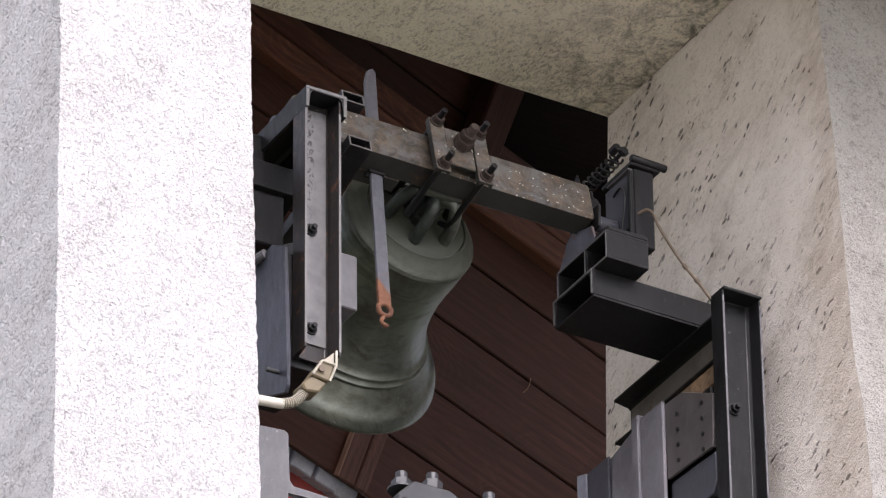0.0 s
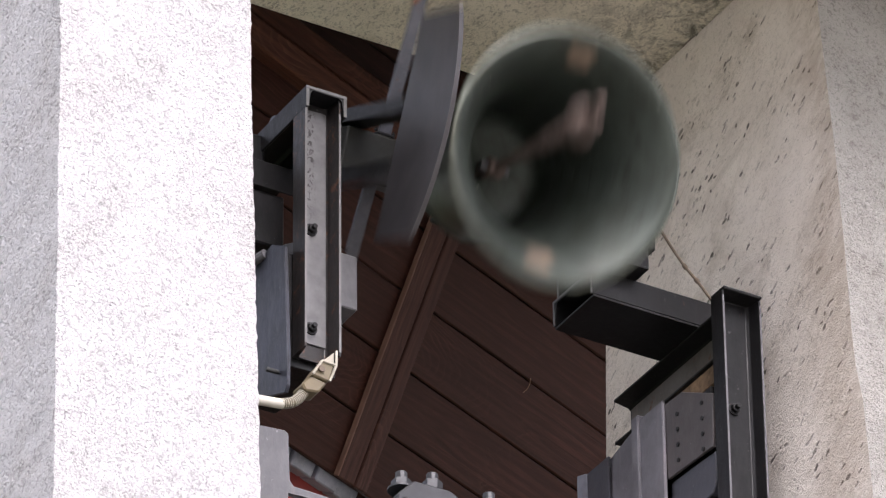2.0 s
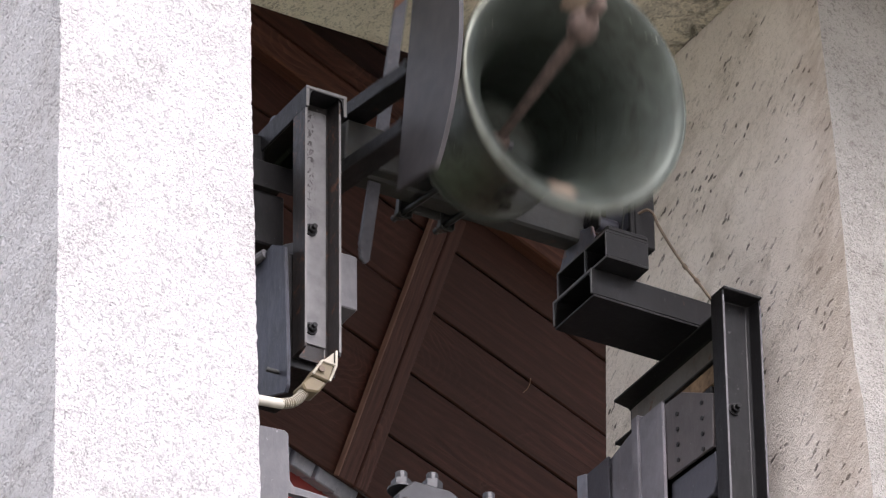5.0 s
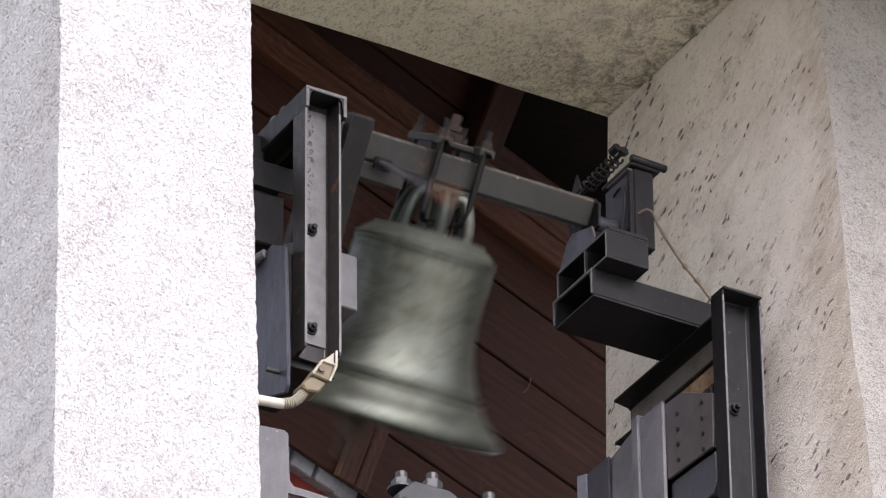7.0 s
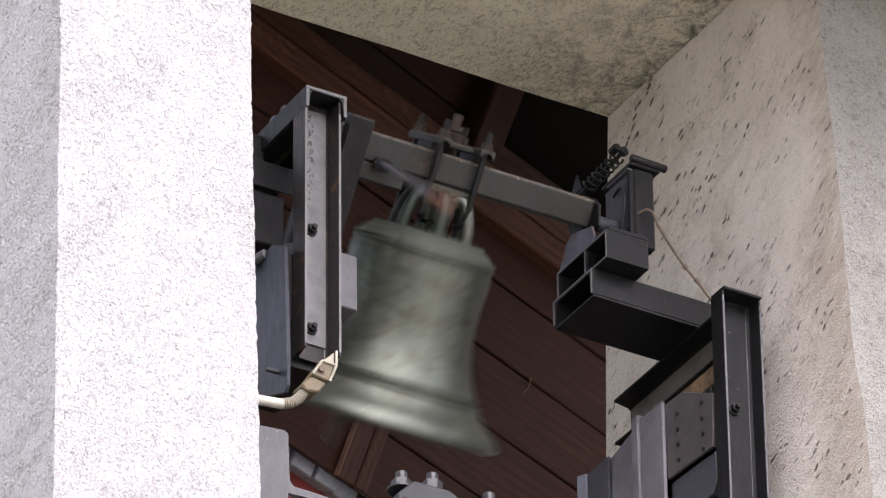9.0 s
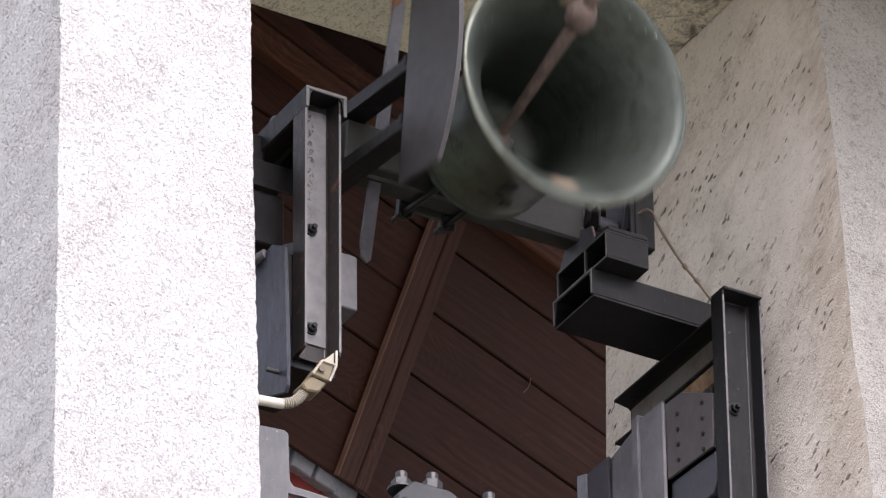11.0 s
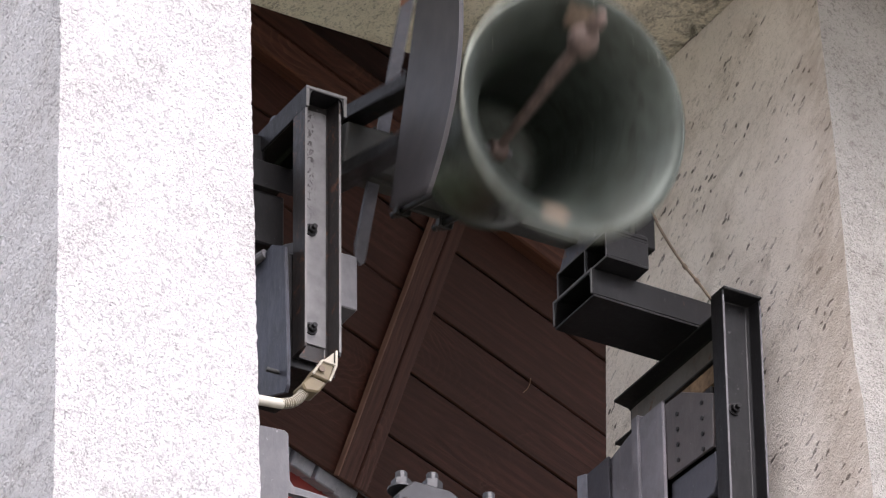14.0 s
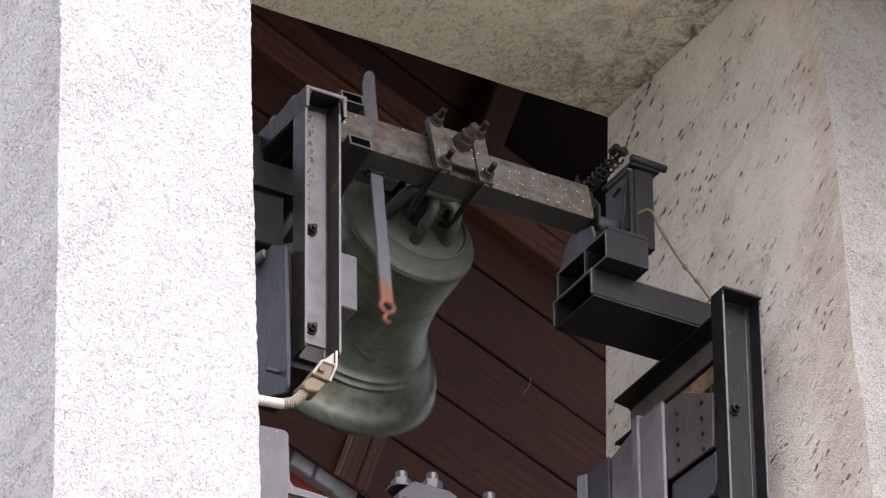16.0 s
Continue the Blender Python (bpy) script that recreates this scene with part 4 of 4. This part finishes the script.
def sensor_cable():
    z = Z0
    pts = [(0.521, -0.088, z - 0.004), (0.533, -0.108, z + 0.001), (0.546, -0.117, z - 0.012), (0.559, -0.12, z - 0.046), (0.586, -0.14, z - 0.118), (0.609, -0.16, z - 0.176), (0.630, -0.18, z - 0.223), (0.662, -0.212, z - 0.303)]
    bm = hose(pts, 0.0038, 8)
    for k in (5, 6):
        p, d = Vector(pts[k]), (Vector(pts[k]) - Vector(pts[k - 1])).normalized()
        rod(p - d * 0.006, p + d * 0.006, 0.0062, 10, bm)
    ob = finish("cable", bm, CABLE, smooth=60)
    tagged(ob, "thin brown cable running down from the bearing housing", "cable")


# ---------------------------------------------------------------- linear drives
def west_drive():
    z = Z0
    off = Vector((-0.5, -0.1, z - 0.9))
    d = thing("drive_motor", off, "blue-grey sheet steel drive unit behind the column", "motor", "bell drives")

    def put(name, bm, mat, label="", smooth=0):
        bmesh.ops.translate(bm, vec=-off, verts=bm.verts)
        return part(name, bm, mat, d, label, smooth)
    put("side_plate", prism([(0.12, z - 0.56), (-0.094, z - 0.504), (-0.17, z - 0.49), (-0.235, z - 0.53), (-0.25, z - 0.84), (-0.25, z - 0.93), (-0.239, z - 0.946), (0.12, z - 0.80)], 0, -0.59, -0.58, 0.002), SIDE_STEEL, "mottled blue-grey side plate")
    put("core", prism([(0.10, z - 0.58), (-0.09, z - 0.53), (-0.20, z - 0.52), (-0.20, z - 0.84), (0.10, z - 0.78)], 0, -0.579, -0.43, 0.002), STEEL_BLACK)
    put("front_box", prism([(-0.105, z - 0.43), (-0.192, z - 0.468), (-0.192, z - 0.622), (-0.05, z - 0.622), (-0.05, z - 0.43)], 0, -0.52, -0.363, 0.003), STEEL_PALE, "grey cover box")
    bm = rod((-0.592, -0.21, z - 0.875), (-0.625, -0.21, z - 0.875), 0.006, 10)
    put("screw", bm, RUBBER)
    # terminal box and conduit
    put("terminal_box", prism([(-0.5497, z - 0.9162), (-0.5236, z - 0.8722), (-0.4895, z - 0.8742), (-0.5036, z - 0.9229)], 1, -0.302, -0.24, 0.003), AMBER, "yellowed plastic terminal box")
    put("terminal_hood", prism([(-0.5236, z - 0.8722), (-0.487, z - 0.8345), (-0.4885, z - 0.8735)], 1, -0.298, -0.25, 0.002), CREAM, "cream plastic hood")
    for p, q in (((-0.485, z - 0.834), (-0.4855, z - 0.8745)), ((-0.4855, z - 0.8745), (-0.5036, z - 0.9235)), ((-0.5236, z - 0.8722), (-0.4875, z - 0.874)), ((-0.5236, z - 0.8722), (-0.5497, z - 0.9162))):
        put("terminal_frame", rod((p[0], -0.304, p[1]), (q[0], -0.304, q[1]), 0.0036, 6), CREAM, "cream plastic frame")
    put("screw", rod((-0.5267, -0.303, z - 0.8967), (-0.5267, -0.309, z - 0.8967), 0.009, 14, w=0.001), CABLE)
    put("terminal_neck", prism([(-0.574, z - 0.945), (-0.5497, z - 0.917), (-0.506, z - 0.9255), (-0.5282, z - 0.9575), (-0.5649, z - 0.962)], 1, -0.297, -0.245, 0.004), AMBER, "yellowed cable gland")
    ribs = [Vector(p) for p in ((-0.556, -0.275, z - 0.952), (-0.572, -0.277, z - 0.977), (-0.592, -0.279, z - 0.996), (-0.622, -0.28, z - 1.008))]
    put("conduit", hose(ribs, 0.0105, 12), AMBER, "yellowed conduit bend", 60)
    for k in range(15):
        u = k / 14 * 2.98
        p = ribs[int(u)].lerp(ribs[int(u) + 1], u - int(u))
        way = (ribs[int(u) + 1] - ribs[int(u)]).normalized()
        put("conduit_ring", rod(p - way * 0.0012, p + way * 0.0012, 0.0132, 14), CREAM, "cream conduit ring")
    put("conduit", rod((-0.618, -0.28, z - 1.008), (-1.2, -0.28, z - 1.075), 0.0125, 14), CONDUIT, "white plastic conduit", 60)


def east_drive():
    z = Z0
    off = Vector((0.64, 0.1, z - 1.2))
    d = thing("drive_motor", off, "grey sheet steel drive unit with bolted plates", "motor", "bell drives")

    def put(name, bm, mat, label="", smooth=0):
        bmesh.ops.translate(bm, vec=-off, verts=bm.verts)
        return part(name, bm, mat, d, label, smooth)
    dp = put("drilled_plate", prism([(0.03, z - 0.47), (-0.05, z - 0.475), (-0.195, z - 0.555), (-0.187, z - 0.706), (0.026, z - 0.693)], 0, 0.655, 0.664, 0.002), PLATE_BROWN, "brownish steel plate with screw heads")
    for k in range(4):
        for j in range(2):
            p = Vector((0.655, -0.03 - 0.115 * j, z - 0.53 - 0.045 * k - 0.028 * j)) - off
            part("screw", rod(p, p - Vector((0.004, 0, 0)), 0.006, 10), STEEL_BLACK, dp)
    put("flank", box((0.645, 0.026, z - 1.3), (0.656, 0.135, z - 0.462), 0.003), FLANK_PALE, "pale grey flank sheet")
    put("flank", box((0.64, 0.135, z - 1.3), (0.665, 0.168, z - 0.447), 0.004), FLANK_PALE)
    put("flank", prism([(0.168, z - 1.3), (0.315, z - 1.3), (0.315, z - 0.482), (0.168, z - 0.447)], 0, 0.666, 0.676, 0.002), FLANK_PALE, "blue-grey flank sheet")
    put("flank", prism([(0.305, z - 1.3), (0.41, z - 1.3), (0.41, z - 0.478), (0.305, z - 0.478)], 0, 0.656, 0.664, 0.002), STEEL_GREY)
    put("flank", prism([(0.41, z - 1.3), (0.454, z - 1.3), (0.454, z - 0.464), (0.41, z - 0.478)], 0, 0.652, 0.66, 0.002), FLANK_BRIGHT)
    put("foot", prism([(0.026, z - 0.70), (-0.18, z - 0.712), (-0.18, z - 0.80), (-0.16, z - 0.825), (0.026, z - 0.84)], 0, 0.666, 0.75, 0.003), STEEL_GREY)
    put("core", box((0.68, -0.15, z - 1.3), (0.74, 0.45, z - 0.50), 0.004), STEEL_BLACK)


# ---------------------------------------------------------------- lower bell's fittings
def lower_fittings():
    z = Z0
    off = Vector((-0.2, -0.3, z - 1.2))
    b = thing("lower_yoke", off, "pale galvanised clamp plates with hexagon bolts", "bell yoke")

    def put(name, bm, mat, label="", smooth=0):
        bmesh.ops.translate(bm, vec=-off, verts=bm.verts)
        return part(name, bm, mat, b, label, smooth)
    put("beam", box((-0.36, -0.40, z - 1.45), (0.5, -0.20, z - 1.245), 0.005), STEEL_BLACK)
    put("clamp_plate", prism([(-0.35, z - 1.215), (-0.305, z - 1.168), (-0.205, z - 1.168), (-0.17, z - 1.19), (-0.17, z - 1.244), (-0.35, z - 1.244)], 1, -0.36, -0.24, 0.004), STEEL_ZINC)
    for x in (-0.307, -0.222, -0.066):
        zz = z - 1.166 + (0.02 if x == -0.222 else 0) + (0.01 if x == -0.066 else 0)
        bm = hexbolt((x, -0.3, zz), (0, 0, 1), 0.0255, 0.026, 0.022, 0.015)
        put("bolt", bm, STEEL_ZINC)
    put("washer", rod((-0.307, -0.3, z - 1.168), (-0.307, -0.3, z - 1.163), 0.034, 20), STEEL_ZINC)
    put("clamp_plate", box((-0.11, -0.36, z - 1.244), (-0.02, -0.24, z - 1.157), 0.004), STEEL_ZINC)
    off = Vector((-0.75, -0.45, z - 1.4))
    b = thing("support_bracket", off, "pale grey painted steel angle bracket", "bracket")
    put("plate", prism([(-1.2, z - 1.23), (-0.771, z - 1.203), (-0.705, z - 1.196), (-0.696, z - 1.205), (-0.697, z - 1.33), (-0.685, z - 1.345), (-0.5, z - 1.345), (-0.5, z - 1.36), (-0.70, z - 1.36), (-0.71, z - 1.5), (-1.2, z - 1.5)], 1, -0.455, -0.44, 0.003), STEEL_PALE)
    put("gusset", box((-1.4, -0.66, z - 1.5), (-0.97, -0.457, z - 1.38), 0.004), STEEL_PALE)


def straw():
    roof = bpy.data.objects["roof_underside"]
    pts = [(-0.384, -0.042, 0.006), (-0.379, -0.025, 0.012), (-0.377, -0.008, 0.011), (-0.374, 0.008, 0.004)]
    bm = hose(pts, 0.0012, 6)
    ob = finish("straw", bm, plain("dry_straw", (0.30, 0.19, 0.12), 0.8))
    ob.matrix_world = roof.matrix_world
    tagged(ob, "thin dry straw caught in a board joint", "straw")


ground()
tower()
boarded_roof()
BELL, CLAP = swinging_bell()
west_frame()
east_frame()
bearing_housing()
sensor_cable()
west_drive()
east_drive()
lower_fittings()
straw()


# ---------------------------------------------------------------- movement
SWING_T = 16.0 / 11.0          # seconds for one full swing
SWING_MID, SWING_AMP, SWING_SKEW = 2.0, 81.5, 2.4   # degrees


def lag(t):
    """The drive lets the swing drift a little against an even beat (seconds)."""
    return float(np.interp(t, (0, 0.5, 1.2, 3.3, 4.2, 7, 8.7, 11.5, 12.1, 13.5, 14, 14.5, 15, 15.5, 16), (-0.002, -0.016, -0.012, -0.018, -0.009, -0.004, 0.009, 0.022, 0.036, 0.038, 0.064, 0.054, 0.063, 0.064, 0.05)))


def motions():
    rows, rows_c = [], []
    for k in range(241):
        t = k / 15.0
        ph = 2 * pi * (t - lag(t)) / SWING_T
        th = SWING_MID - SWING_AMP * (cos(ph) - 0.014 * cos(3 * ph)) / 0.986 + SWING_SKEW * cos(2 * ph)
        rows.append((t, pose(0, AXIS_Y, AXIS_Z, -th, 0, 0)))
        psi = -26.5 * math.tanh(3.0 * (cos(ph - 0.41) + 0.27))
        rows_c.append((t, pose(0, 0, -0.26, -psi, 0, 0)))
    walk(BELL, rows)
    walk(CLAP, rows_c)


motions()
